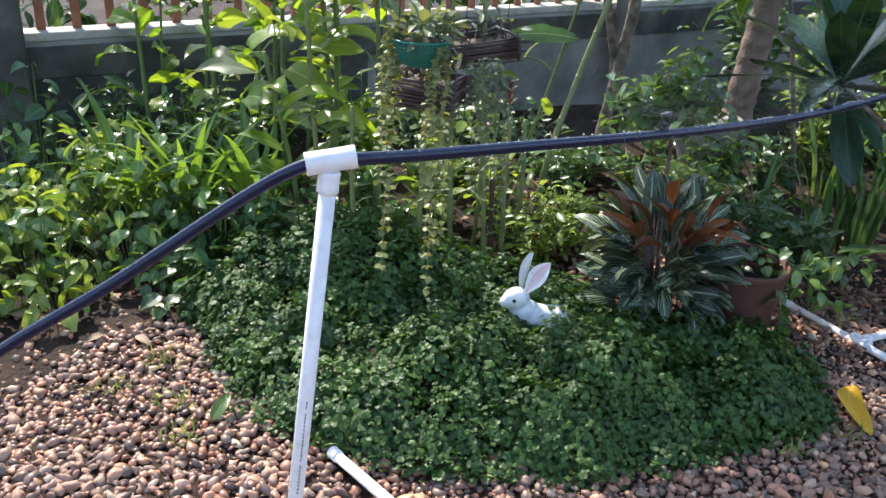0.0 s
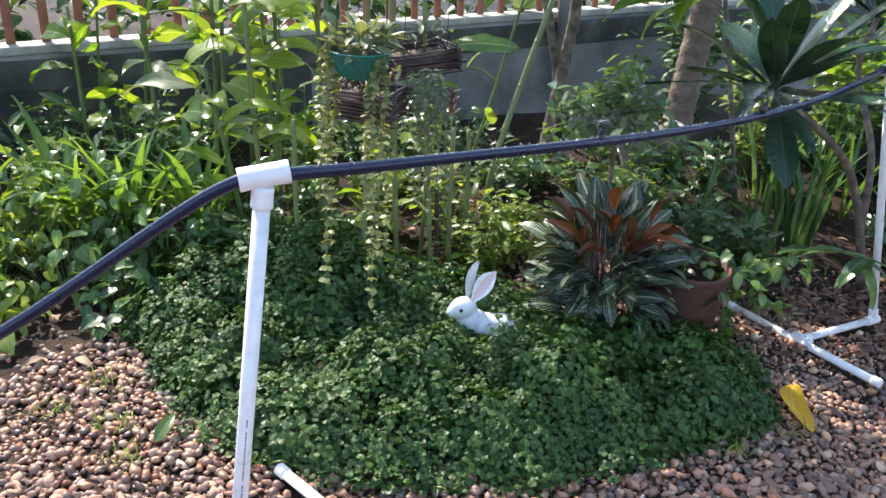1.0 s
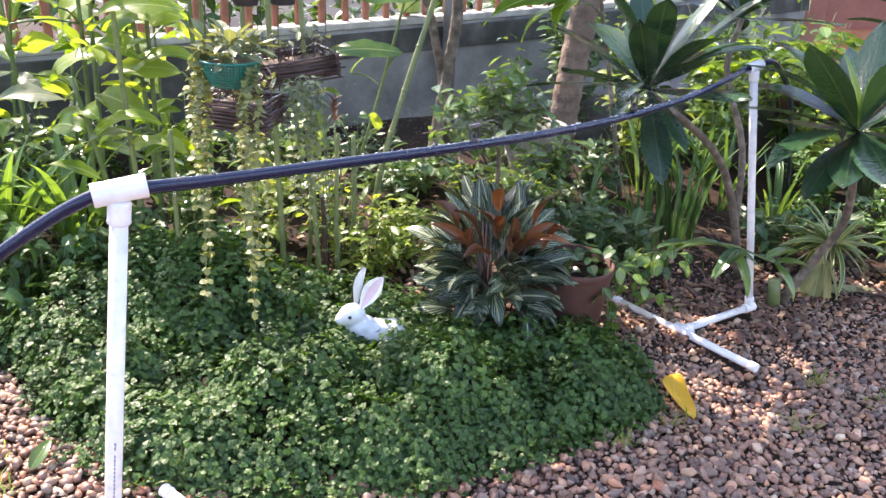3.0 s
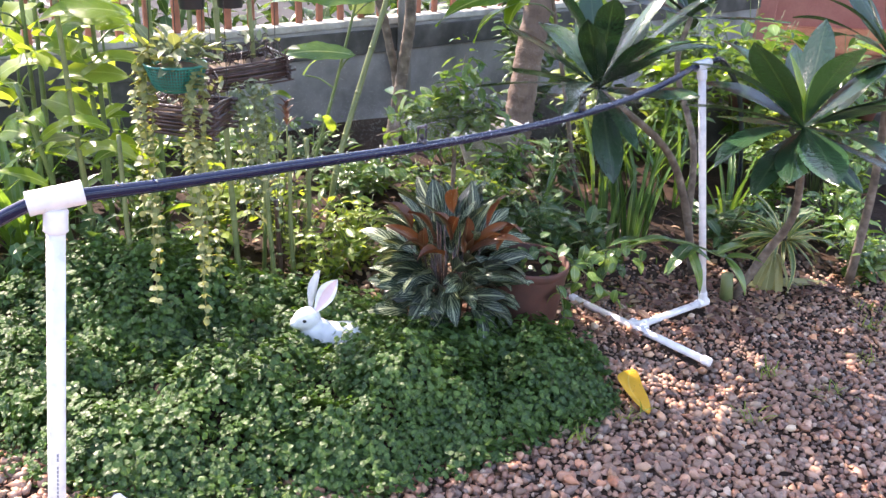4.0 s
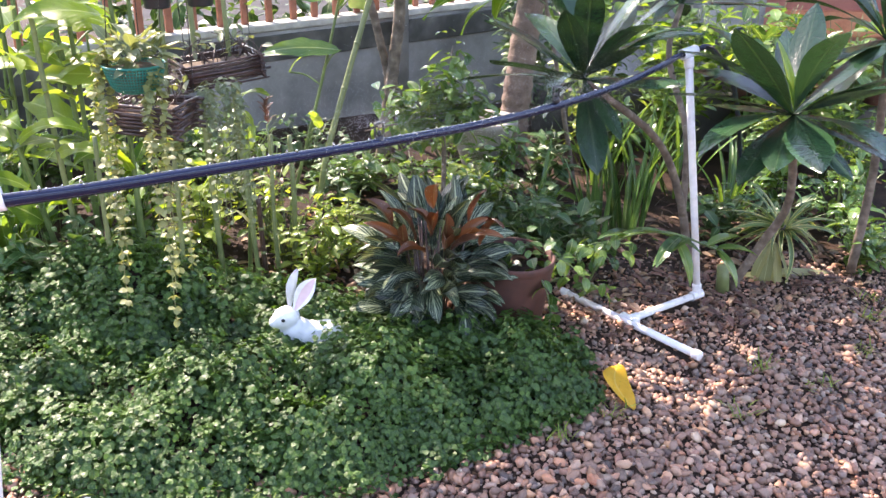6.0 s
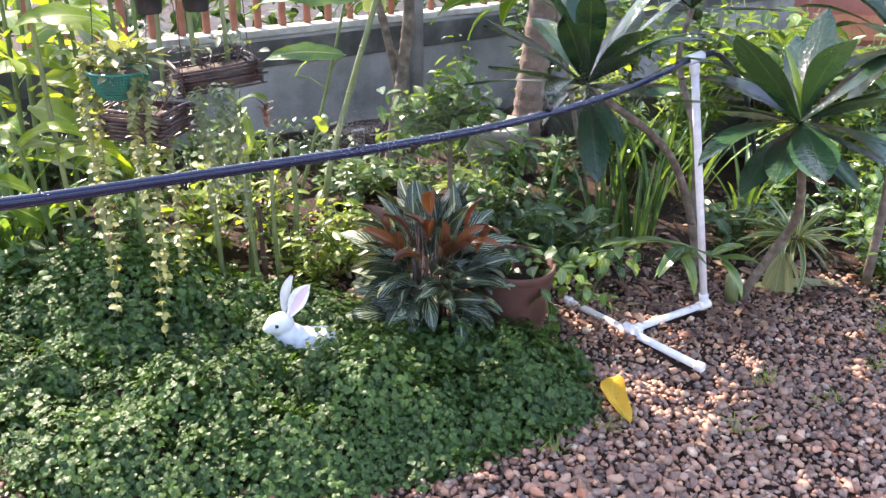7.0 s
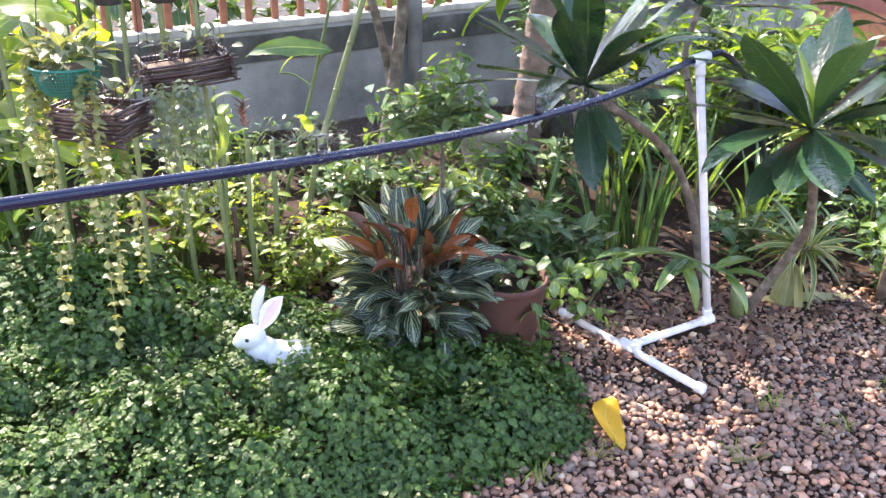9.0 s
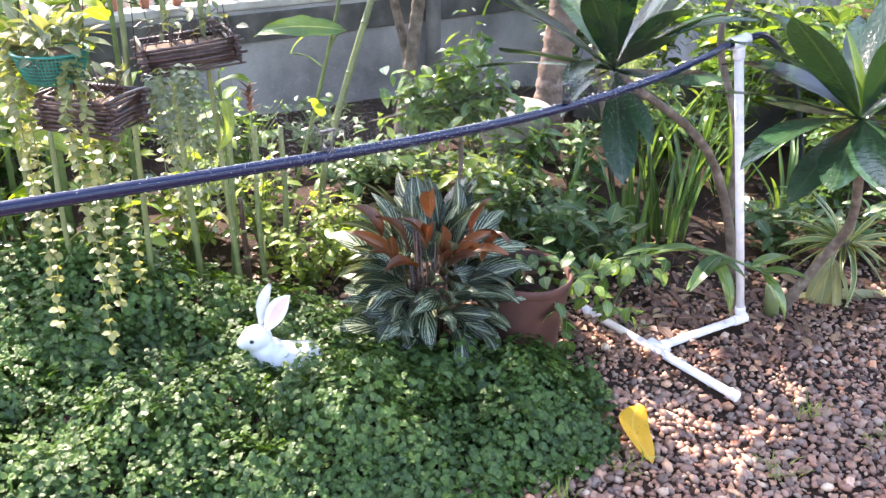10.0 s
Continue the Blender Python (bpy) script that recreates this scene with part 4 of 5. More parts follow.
big_leaf_plant((-0.46, 3.12, gz(-0.46, 3.12)), (-0.45, 3.06, 1.3),
               [((-0.53, 3.05, 0.73), (-0.28, 2.97, 0.75), 0.10, 40, L_LIME), ((-0.59, 3.1, 0.86), (-0.30, 3.02, 0.87), 0.12, 45, L_GINGER), ((-0.37, 3.2, 0.88), (-0.54, 3.10, 0.83), 0.09, -30, L_GINGER), ((-0.58, 2.8, 0.60), (-0.38, 2.72, 0.63), 0.09, 30, L_GINGER),
                ((-0.48, 2.85, 0.55), (-0.32, 2.77, 0.53), 0.09, 25, L_LIME), ((-0.48, 2.85, 0.59), (-0.61, 2.77, 0.56), 0.055, -10, L_GREY), ((-0.46, 3.0, 0.79), (-0.61, 2.92, 0.82), 0.09, -30, L_LIME)], "tall cane with large broad bright green leaves")
big_leaf_plant((-0.30, 3.02, gz(-0.3, 3.02)), (-0.30, 2.98, 1.3),
               [((-0.31, 3.0, 0.92), (-0.57, 2.92, 0.87), 0.11, -30, L_GINGER), ((-0.34, 3.05, 0.74), (-0.58, 2.97, 0.71), 0.10, -35, L_LIME), ((-0.30, 2.9, 0.96), (-0.58, 2.82, 0.92), 0.11, -25, L_GINGER), ((-0.28, 2.9, 0.60), (-0.14, 2.86, 0.55), 0.07, 20, L_LIME),
                ((-0.32, 2.95, 0.52), (-0.46, 2.86, 0.47), 0.08, -20, L_GINGER)], "tall cane with large broad bright green leaves")
big_leaf_plant((0.20, 3.55, gz(0.2, 3.55)), (0.50, 3.52, 1.15),
               [((0.54, 3.5, 0.95), (0.09, 3.42, 0.80), 0.12, -55, L_HEART), ((0.44, 3.5, 0.73), (0.12, 3.42, 0.60), 0.075, -60, L_HEART), ((0.35, 3.48, 0.43), (0.28, 3.42, 0.51), 0.05, 30, L_LIME), ((0.24, 3.6, 0.63), (0.38, 3.5, 0.71), 0.06, 25, L_GINGER)],
               "leaning cane with long drooping leaves before the wall", 0.008)
big_leaf_plant((0.06, 3.00, gz(0.06, 3.0)), (0.08, 2.97, 0.72),
               [((0.06, 2.95, 0.61), (0.01, 2.87, 0.53), 0.05, 20, L_LIME), ((0.09, 2.95, 0.64), (0.13, 2.87, 0.50), 0.055, -30, L_LIME), ((0.07, 2.95, 0.68), (0.17, 2.9, 0.70), 0.05, 20, L_LIME), ((0.06, 2.94, 0.45), (-0.06, 2.88, 0.42), 0.05, 10, L_GINGER)], "slim cane with yellow-green leaves", 0.005)
big_leaf_plant((1.60, 4.05, gz(1.6, 4.05)), (1.25, 3.85, 1.25),
               [((1.15, 3.7, 0.94), (0.80, 3.62, 0.81), 0.12, -25, L_GINGER), ((1.18, 3.7, 0.91), (0.91, 3.62, 0.77), 0.11, 20, L_GINGER), ((1.12, 3.75, 0.95), (0.70, 3.67, 0.90), 0.12, -30, L_GINGER), ((1.2, 3.7, 0.95), (1.05, 3.6, 0.80), 0.11, 10, L_GINGER), ((1.2, 3.72, 1.0), (1.5, 3.6, 0.93), 0.11, 10, L_GINGER)],
               "leaning stem with wide hanging leaves near the trunk", 0.013, M_BARK)

for x, y, n, r, h, lf, m, lb in ((0.57, 3.08, 130, 0.17, 0.26, SMALL, L_LIME, "airy bush with small bright green leaves"), 
                                 (-0.25, 2.92, 150, 0.18, 0.28, MID, L_HEART, "leafy bush among the canes"), (-0.08, 2.82, 60, 0.14, 0.16, SMALL, L_HEART, "low bright weeds behind the mound"), (-0.52, 2.80, 170, 0.18, 0.36, MID, L_DARK, "dark leafy bush beside the mound"), (0.45, 3.75, 150, 0.22, 0.3, MID, L_DARK, "low green bush before the wall"),
                                 (1.05, 3.42, 110, 0.18, 0.30, MID, L_DARK, "dark leafy bush behind the clay pot"), (1.40, 3.95, 130, 0.2, 0.36, MID, L_DARK, "dark bush by the thick trunk"), (1.25, 3.45, 80, 0.2, 0.26, MID, L_DARK, "low dark bush behind the pot"), (1.15, 3.85, 140, 0.22, 0.42, MID, L_PANDAN, "bright green bush by the planter"), (-0.9, 3.55, 150, 0.25, 0.5, MID, L_HEART, "leafy bush by the wall"),
                                 (2.1, 3.45, 150, 0.2, 0.3, MID, L_DARK, "dark leafy bush under the rosettes"), (2.9, 3.3, 150, 0.2, 0.2, SMALL, L_HEART, "low weeds at the pebble edge"), (2.55, 3.9, 160, 0.25, 0.5, MID, L_PANDAN, "bright green bush before the edging wall"), (1.85, 4.2, 150, 0.22, 0.5, MID, L_PANDAN, "bright green bush before the edging wall"),
                                 (-1.3, 3.15, 160, 0.2, 0.36, MID, L_LIME, "bright leafy bush by the wall"), (-1.05, 3.3, 160, 0.22, 0.52, MID, L_HEART, "leafy bush by the wall"), (-0.4, 3.45, 160, 0.22, 0.6, MID, L_GINGER, "leafy bush by the wall"), (0.0, 3.7, 150, 0.22, 0.55, MID, L_HEART, "leafy bush by the wall")):
    bush("leafy_bush", (x, y, gz(x, y)), n, r, h, lf, m, lb)


for x, y, n, r, h, lf, m, lb in ((1.75, 4.35, 200, 0.25, 0.75, MID, L_LIME, "bright backlit bush before the wall"), (2.2, 4.35, 200, 0.25, 0.7, MID, L_HEART, "leafy bush before the edging wall"), (2.75, 4.2, 200, 0.25, 0.65, MID, L_LIME, "bright backlit bush before the edging wall"),
                                 (0.12, 3.34, 110, 0.18, 0.44, SMALL, L_LIME, "airy bush with small bright green leaves"), (-0.12, 3.36, 110, 0.2, 0.45, MID, L_LIME, "bright leafy bush among the canes"),
                                 (3.0, 3.9, 200, 0.3, 0.7, MID, L_HEART, "leafy bush at the edge of the bed")):
    bush("leafy_bush", (x, y, gz(x, y)), n, r, h, lf, m, lb)

fl = thing("flower", (0.085, 2.98, gz(0.085, 2.98)), "slim stem with a small magenta flower", "flower")
part("stem", tube([(0, 0, 0), (0.01, 0, 0.25), (0.0, -0.01, 0.535)], 0.0025, 5), M_STALK, fl)
for i in range(6):
    part("petal", blade(0.016, 0.010, "round", 4, 0.2, 20), M_PINK, fl, place((0, -0.01, 0.535), 60 * i, 25))
seed = thing("dry_flower_spike", (0.16, 3.0, gz(0.16, 3.0)), "slim stalk with a dry brown flower spike", "flower")
part("stem", tube([(0, 0, 0), (0.004, 0, 0.30), (0.0, -0.01, 0.60)], 0.0035, 6), M_STALK, seed)
for i in range(14):
    part("bract", blade(uni(0.03, 0.05), 0.014, "lance", 5, 0.5, 25), L_REDDRY, seed, place((0, -0.01, 0.60 + 0.006 * i), i * 137.5, uni(40, 75), 0, 1.0))
bucket = thing("bucket", on_wall(2.86, 0.06, WALL_TOP + 0.03), "yellow-green plastic bucket on the wall coping", "bucket")
part("body", lathe([(0.001, 0), (0.058, 0), (0.062, 0.01), (0.075, 0.16), (0.080, 0.165), (0.080, 0.175), (0.072, 0.175), (0.06, 0.02), (0.001, 0.02)], 28), M_LIMEPLASTIC, bucket)

for x, y, h in ((-1.05, 3.5, 0.85), (-0.85, 3.6, 0.95), (-1.25, 3.6, 0.9), (-0.5, 3.6, 0.9)):
    ginger((x, y, gz(x, y)), h, (uni(-0.08, 0.08), uni(-0.05, 0.05)), 9, 0.26, 0.10, L_LIME if rng.random() < 0.5 else L_GINGER, 0.007, 0.45, uni(0, 360), "cane with mid-sized bright green leaves by the wall")

for x, y, h, m in ((1.55, 5.0, 0.95, L_DARK), (2.0, 5.05, 1.1, L_HEART), (2.45, 4.95, 1.05, L_DARK), (2.95, 4.95, 1.0, L_HEART), (3.4, 4.6, 0.9, L_DARK), (2.75, 4.55, 1.1, L_HEART), (2.35, 4.62, 1.15, L_GINGER), (3.1, 4.3, 1.0, L_HEART)):
    bush("leafy_bush", (x, y, gz(x, y)), 300, 0.34, h, [simple_leaf(0.10, 0.045, 0.3, 35), MID[0]], m, "tall leafy bush before the back wall", 16)

for x, y, n, r, h, lf, m, lb in ((0.78, 3.82, 170, 0.2, 0.24, SMALL, L_HEART, "low weeds before the trunks"), (0.55, 3.95, 150, 0.2, 0.22, MID, L_HEART, "low weeds around the trunks"), (0.95, 3.7, 150, 0.18, 0.26, MID, L_LIME, "low bright weeds before the planter")):
    bush("leafy_bush", (x, y, gz(x, y)), n, r, h, lf, m, lb)

# small tree with fresh leaves before the wall
def small_tree(base, trunk, tips, n, leaf, mat, label, r=0.012):
    ob = thing("small_tree", base, label, "tree")
    p = smooth_path(trunk, 6)
    part("trunk", tube(local(p, base), np.linspace(r, r * 0.6, len(p)), 8), M_BARK, ob)
    lb, sb = Bag(), Bag()
    for tip in tips:
        q = smooth_path([p[-4], (np.array(p[-4]) + np.array(tip)) / 2 + np.array((0, 0, 0.04)), tip], 5)
        sb.add(tube(local(q, base), np.linspace(0.005, 0.002, len(q)), 5), Matrix.Identity(4))
        for k in range(n):
            at = q[int(uni(0.3, 1.0) * (len(q) - 1))] + rng.normal(0, 0.035, 3)
            lb.add(leaf[int(rng.integers(len(leaf)))], place(at - np.array(base), uni(0, 360), uni(-50, 30), uni(-30, 30), uni(0.7, 1.3)))
    part("limb", sb.mesh("limb"), M_BARK, ob, kind="stuff")
    part("crown", lb.mesh("crown"), mat, ob, kind="stuff")
    return ob


small_tree((0.84, 3.52, gz(0.84, 3.52)), [(0.84, 3.52, -0.03), (0.85, 3.5, 0.25), (0.84, 3.5, 0.5)],
           [(0.56, 3.46, 0.50), (0.62, 3.5, 0.58), (0.70, 3.45, 0.46), (0.88, 3.5, 0.74), (0.98, 3.5, 0.60), (0.80, 3.52, 0.62), (1.02, 3.45, 0.50), (0.86, 3.6, 0.52), (0.52, 3.45, 0.42), (0.93, 3.4, 0.5)],
           44, [simple_leaf(0.07, 0.032, 0.3, d) for d in (15, 45)], L_HEART, "young tree with wet fresh green leaves")


def trunk_tree(base, trunk, r0, r1, mat, label, crown):
    """A trunk whose leafy crown spreads unseen above the view and casts shade below."""
    ob = thing("tree", base, label, "tree")
    p = smooth_path(trunk, 22)
    rad = np.linspace(r0, r1, len(p)) * (1 + 0.045 * np.sin(np.arange(len(p)) * 1.6) + 0.03 * rng.normal(0, 1, len(p)))
    part("trunk", tube(local(p, base), rad, 14), mat, ob)
    lb, sb = Bag(), Bag()
    for k in range(crown[0]):
        a = uni(0, 2 * math.pi)
        tip = p[-1] + np.array((crown[1] * math.cos(a) * uni(0.3, 1), crown[1] * math.sin(a) * uni(0.3, 1), uni(0.0, crown[2])))
        q = smooth_path([p[-1], (p[-1] + tip) / 2 + np.array((0, 0, 0.1)), tip], 5)
        sb.add(tube(local(q, base), np.linspace(r1 * 0.5, 0.006, len(q)), 6), Matrix.Identity(4))
        for i in range(crown[3]):
            at = q[int(uni(0.35, 1.0) * (len(q) - 1))] + rng.normal(0, 0.16, 3)
            lb.add(CROWN_LEAF[i % 2], place(at - np.array(base), uni(0, 360), uni(-60, 30), uni(-40, 40), uni(0.7, 1.3)))
    part("limb", sb.mesh("limb"), mat, ob, kind="stuff")
    part("crown", lb.mesh("crown"), L_GINGER, ob, kind="stuff")
    return ob


CROWN_LEAF = [simple_leaf(0.20, 0.085, 0.2, d) for d in (20, 50)]
hb_ = Bag()
for i in range(3400):
    along, back = uni(-2.5, 8.5), 1.3 + abs(rng.normal(0, 0.5))
    p = WALL_A + WALL_DIR * along + WALL_N * back
    hb_.add(CROWN_LEAF[i % 2], place((p[0], p[1], gz(p[0], p[1]) + 0.15 + 1.5 * rng.random() ** 1.2 * (0.7 + 0.3 * math.sin(2.3 * along))), uni(0, 360), uni(-50, 40), uni(-30, 30), uni(0.5, 1.1)))
tagged(part("hedge", hb_.mesh("hedge"), L_DARK, None), "dark leafy hedge beyond the fence", "hedge", "", "stuff")
trunk_tree((1.40, 4.32, -0.02), [(1.33, 4.32, -0.02), (1.35, 4.3, 0.35), (1.40, 4.3, 0.8), (1.53, 4.35, 1.7)], 0.078, 0.060, M_PALMBARK, "thick ringed pinkish-brown trunk", (7, 0.7, 0.7, 14))
# upper bends and crowns are out of view, placed to shade bed and pebbles
trunk_tree((0.62, 4.02, 0.02), [(0.62, 4.02, 0.02), (0.66, 4.01, 0.30), (0.70, 4.0, 0.58), (0.73, 4.0, 0.9), (0.70, 4.14, 1.45), (0.62, 4.72, 2.0)], 0.030, 0.022, M_BARK, "slender grey-brown tree trunk before the wall", (12, 0.85, 0.5, 24))
trunk_tree((0.66, 4.05, 0.02), [(0.66, 4.05, 0.02), (0.68, 4.04, 0.45), (0.64, 4.02, 0.68), (0.58, 4.0, 0.90), (0.42, 3.92, 1.3), (0.26, 3.78, 1.62), (0.03, 3.66, 1.90)], 0.020, 0.016, M_BARK, "slender leaning branch-like trunk", (13, 0.72, 0.40, 22))
thing("grey_post", (0.865, 5.09, 0.02), "round grey cement post before the wall", "post", mesh=piece_mesh("grey_post", tube([(0, 0, 0), (0, 0, 0.9), (0.01, 0, 1.8)], 0.040, 16)), material=M_WALL)
urn = thing("cement_planter", (1.12, 4.02, gz(1.12, 4.02)), "round weathered cement planter with a thick rim", "planter")
part("bowl", lathe([(0.001, 0.0), (0.07, 0.0), (0.08, 0.05), (0.12, 0.18), (0.155, 0.28), (0.165, 0.30), (0.165, 0.325), (0.14, 0.325), (0.13, 0.28), (0.001, 0.27)], 32), M_URN, urn)


# ---- the green mound ----
def sprig(n):
    """A short stem with small three-lobed leaves at several heights."""
    b = Bag()
    lobe = tiny_leaf(0.0155, 0.0145, 0.25, 34)
    for i in range(n):
        yaw, p, up = i * 137.5 + uni(-20, 20), uni(-20, 42), 0.004 + 0.044 * i / n
        out = uni(0.010, 0.026) * (1.15 - 0.6 * i / n)
        at = np.array((out * math.cos(radians(yaw)), out * math.sin(radians(yaw)), up))
        k = uni(0.75, 1.2)
        for d in (-58, 0, 58):
            b.add(lobe, place(at, yaw + d, p, uni(-15, 15), k * (1.0 if d == 0 else 0.85)))
    return b.piece()


SPRIGS = [sprig(7) for _ in range(12)]
cover = Bag()
cx, cy = rng.uniform(-0.85, 1.15, 20000), rng.uniform(1.80, 3.1, 20000)
cd = inside(cx, cy)
chance = rng.random(20000)
ok = (cd > -0.06) & ((cd > 0.01) | (chance < 0.4)) & ((cy < 2.75) | (chance < 0.6))
thick = np.sin(15 * cx + 3) * np.sin(17 * cy + 1) + 0.6 * np.sin(33 * cx - 12 * cy)
ok &= rng.random(20000) < 0.80 + 0.25 * thick
cx, cy = cx[ok][:7000], cy[ok][:7000]
ch = mound_h(cx, cy)
sx_ = (mound_h(cx + 0.03, cy) - mound_h(cx - 0.03, cy)) / 0.06
sy_ = (mound_h(cx, cy + 0.03) - mound_h(cx, cy - 0.03)) / 0.06
for i in range(len(cx)):
    x, y, h = float(cx[i]), float(cy[i]), float(ch[i])
    z = gz(x, y) + h - (0.02 + 0.035 * rng.random() if h > 0.04 else 0.0) + (0.055 * rng.random() if rng.random() < 0.32 and math.hypot(x - 0.20, y - 2.42) > 0.10 else 0.0)
    nrm = Vector((-0.8 * float(sx_[i]) + uni(-0.4, 0.4), -0.8 * float(sy_[i]) + uni(-0.4, 0.4), 0.9)).normalized()
    q = nrm.to_track_quat("Z", "Y").to_matrix().to_4x4()
    cover.add(SPRIGS[i % 12], Matrix.Translation((x, y, z - 0.010)) @ q @ Matrix.Rotation(uni(0, 6.28), 4, "Z") @ Matrix.Scale(uni(0.6, 1.1) * (1.05 + 0.3 * math.sin(13 * x + 2) * math.sin(15 * y)), 4))
tagged(part("ground_cover", cover.mesh("ground_cover"), L_COVER, None), "dense low mound of small lobed dark green leaves", "ground cover", "", "stuff")
mx, my = np.meshgrid(np.linspace(-0.85, 1.15, 60), np.linspace(1.8, 3.1, 40))
mh = np.where(inside(mx, my) > 0, ground_z(mx, my) + np.maximum(mound_h(mx, my) - 0.045, -0.03), ground_z(mx, my) - 0.04)
mi = np.arange(mx.size).reshape(mx.shape)
mq = np.stack([mi[:-1, :-1], mi[:-1, 1:], mi[1:, 1:], mi[1:, :-1]], -1).reshape(-1, 4)
thing("soil_heap", (0, 0, 0), "dark soil heap under the green mound", "soil", kind="structure", mesh=mesh_from("soil_heap", np.stack([mx, my, mh], -1).reshape(-1, 3), mq), material=M_SOIL)


# ---- rabbit figure ----
def rabbit(m):
    """A white garden figure of a lying rabbit, one plain mesh with painted eyes and ears."""
    bm = bmesh.new()

    def lump(loc, size, rx=0, ry=0, rz=0):
        bmesh.ops.create_uvsphere(bm, u_segments=20, v_segments=14, radius=1, matrix=pose(*loc, rx, ry, rz) @ Matrix.Diagonal((*size, 1)))

    lump((0.085, 0, 0.046), (0.092, 0.050, 0.054), ry=6)
    lump((0.125, 0, 0.040), (0.055, 0.056, 0.058), ry=20)
    lump((0.035, 0, 0.062), (0.055, 0.040, 0.058), ry=-32)
    lump((0.00, 0, 0.120), (0.044, 0.034, 0.037), ry=-18)
    lump((-0.028, 0, 0.108), (0.024, 0.022, 0.020), ry=-10)
    lump((0.13, -0.03, 0.014), (0.042, 0.022, 0.036))
    lump((0.02, -0.03, 0.008), (0.05, 0.016, 0.014))
    lump((0.02, 0.03, 0.008), (0.05, 0.016, 0.014))
    lump((0.182, 0, 0.030), (0.018, 0.018, 0.018))
    body = new("shape", as_mesh("shape", bm, M_RABBIT))
    skin = body.modifiers.new("skin", "REMESH")
    skin.mode, skin.voxel_size = "VOXEL", 0.0035
    soft = body.modifiers.new("soft", "SMOOTH")
    soft.factor, soft.iterations = 0.6, 12
    done = bpy.data.meshes.new_from_object(body.evaluated_get(bpy.context.evaluated_depsgraph_get()))
    bpy.data.objects.remove(body)
    bm = bmesh.new()
    bm.from_mesh(done)
    for s in (-1, 1):
        start = len(bm.faces)
        bmesh.ops.create_uvsphere(bm, u_segments=12, v_segments=8, radius=1, matrix=pose(-0.012, s * 0.0315, 0.126, 0, -18, s * 15) @ Matrix.Diagonal((0.0062, 0.0036, 0.0058, 1)))
        bm.faces.ensure_lookup_table()
        for f in bm.faces[start:]:
            f.material_index = 1
    for x, y, yaw, lean, roll, w in ((0.018, -0.012, 6, 55, 42, 0.058), (0.010, 0.014, 20, 72, -62, 0.050)):
        v, q, u = blade(0.135, w, "obov", 12, 0.55, -12)
        e = place((x, y, 0.136), yaw, lean, roll)
        for off in (0.0, -0.006):
            vs = [bm.verts.new(e @ Vector((a[0], a[1] * (1.0 if off == 0 else 0.9), a[2] + off))) for a in v]
            for f in q:
                face = bm.faces.new([vs[i] for i in (f if off == 0 else f[::-1])])
                face.material_index = 2 if off == 0 and min(abs(u[i][1] - 0.5) for i in f) < 0.2 else 0
    me = as_mesh("rabbit_figure", bm, M_RABBIT)
    me.materials.append(M_BLACK)
    me.materials.append(M_EARPINK)
    for f in me.polygons:
        f.use_smooth = True
    return thing("rabbit_figure", m, "white glazed garden figure of a lying rabbit", "figurine", mesh=me)


rabbit(pose(0.188, 2.475, -0.007, 0, 3, 8) @ Matrix.Scale(1.0, 4))

# ---- striped plant, clay pot and trailing vine ----
cal = thing("striped_plant", (0.68, 2.69, gz(0.68, 2.69)), "bushy plant with silver-striped dark leaves and rust-red new leaves", "plant")
CAL = []
for w, d, f in ((0.30, 30, 0.25), (0.33, 50, 0.14), (0.36, 66, 0.05)):
    me = piece_mesh("leaf", blade(1.0, w, "lance", 10, f, d, 0.03))
    me.materials.append(L_CAL)
    CAL.append(me)
for i in range(270):
    a = i * 137.5 + uni(-30, 30)
    front = -math.sin(radians(a))
    layer = i % 6
    if layer < 2:
        el, out, z, ln, k = uni(32, 86), uni(0.0, 0.11), uni(0.27, 0.37), uni(0.16, 0.22), 0
        if front > 0.0 and rng.random() < 0.92:
            continue
    elif layer < 4:
        el, out, z, ln, k = uni(0, 42), uni(0.07, 0.15), uni(0.16, 0.33), uni(0.13, 0.19), 1
        if front > 0.3 and z > 0.26 and rng.random() < 0.8:
            continue
    else:
        el, out, z, ln, k = uni(-35, 25), uni(0.05, 0.15), uni(0.10, 0.25), uni(0.12, 0.17), 2
    c = (1.08 * out * math.cos(radians(a)), out * math.sin(radians(a)), z)
    part("leaf", CAL[k], None, cal, place(c, a + uni(-28, 28), el + (6, 12, 18)[k], uni(-70, 70), ln))
for i in range(18):
    x, y = -0.13 + 0.26 * i / 17 + uni(-0.02, 0.02), uni(-0.14, -0.05)
    yaw = math.degrees(math.atan2(0.6 * y, x)) + uni(-35, 35)
    part("young_leaf", blade(uni(0.11, 0.16), uni(0.028, 0.044), "lance", 10, uni(0.6, 1.2), uni(15, 70), 0.14), L_RUST, cal,
         place((x, y, 0.49 - 0.5 * abs(x) + 0.9 * y + uni(-0.03, 0.03)), yaw, uni(35, 80), uni(-80, 80)), "rust-red young leaf")
stems = Bag()
for i in range(26):
    a, r0, r1 = uni(0, 6.28), uni(0.0, 0.07), uni(0.04, 0.15)
    stems.add(tube([(r0 * math.cos(a), r0 * math.sin(a), 0), (r1 * math.cos(a), r1 * math.sin(a), uni(0.25, 0.42))], 0.003, 5), Matrix.Identity(4))
part("stem", stems.mesh("stems"), M_TWIG, cal, kind="stuff")

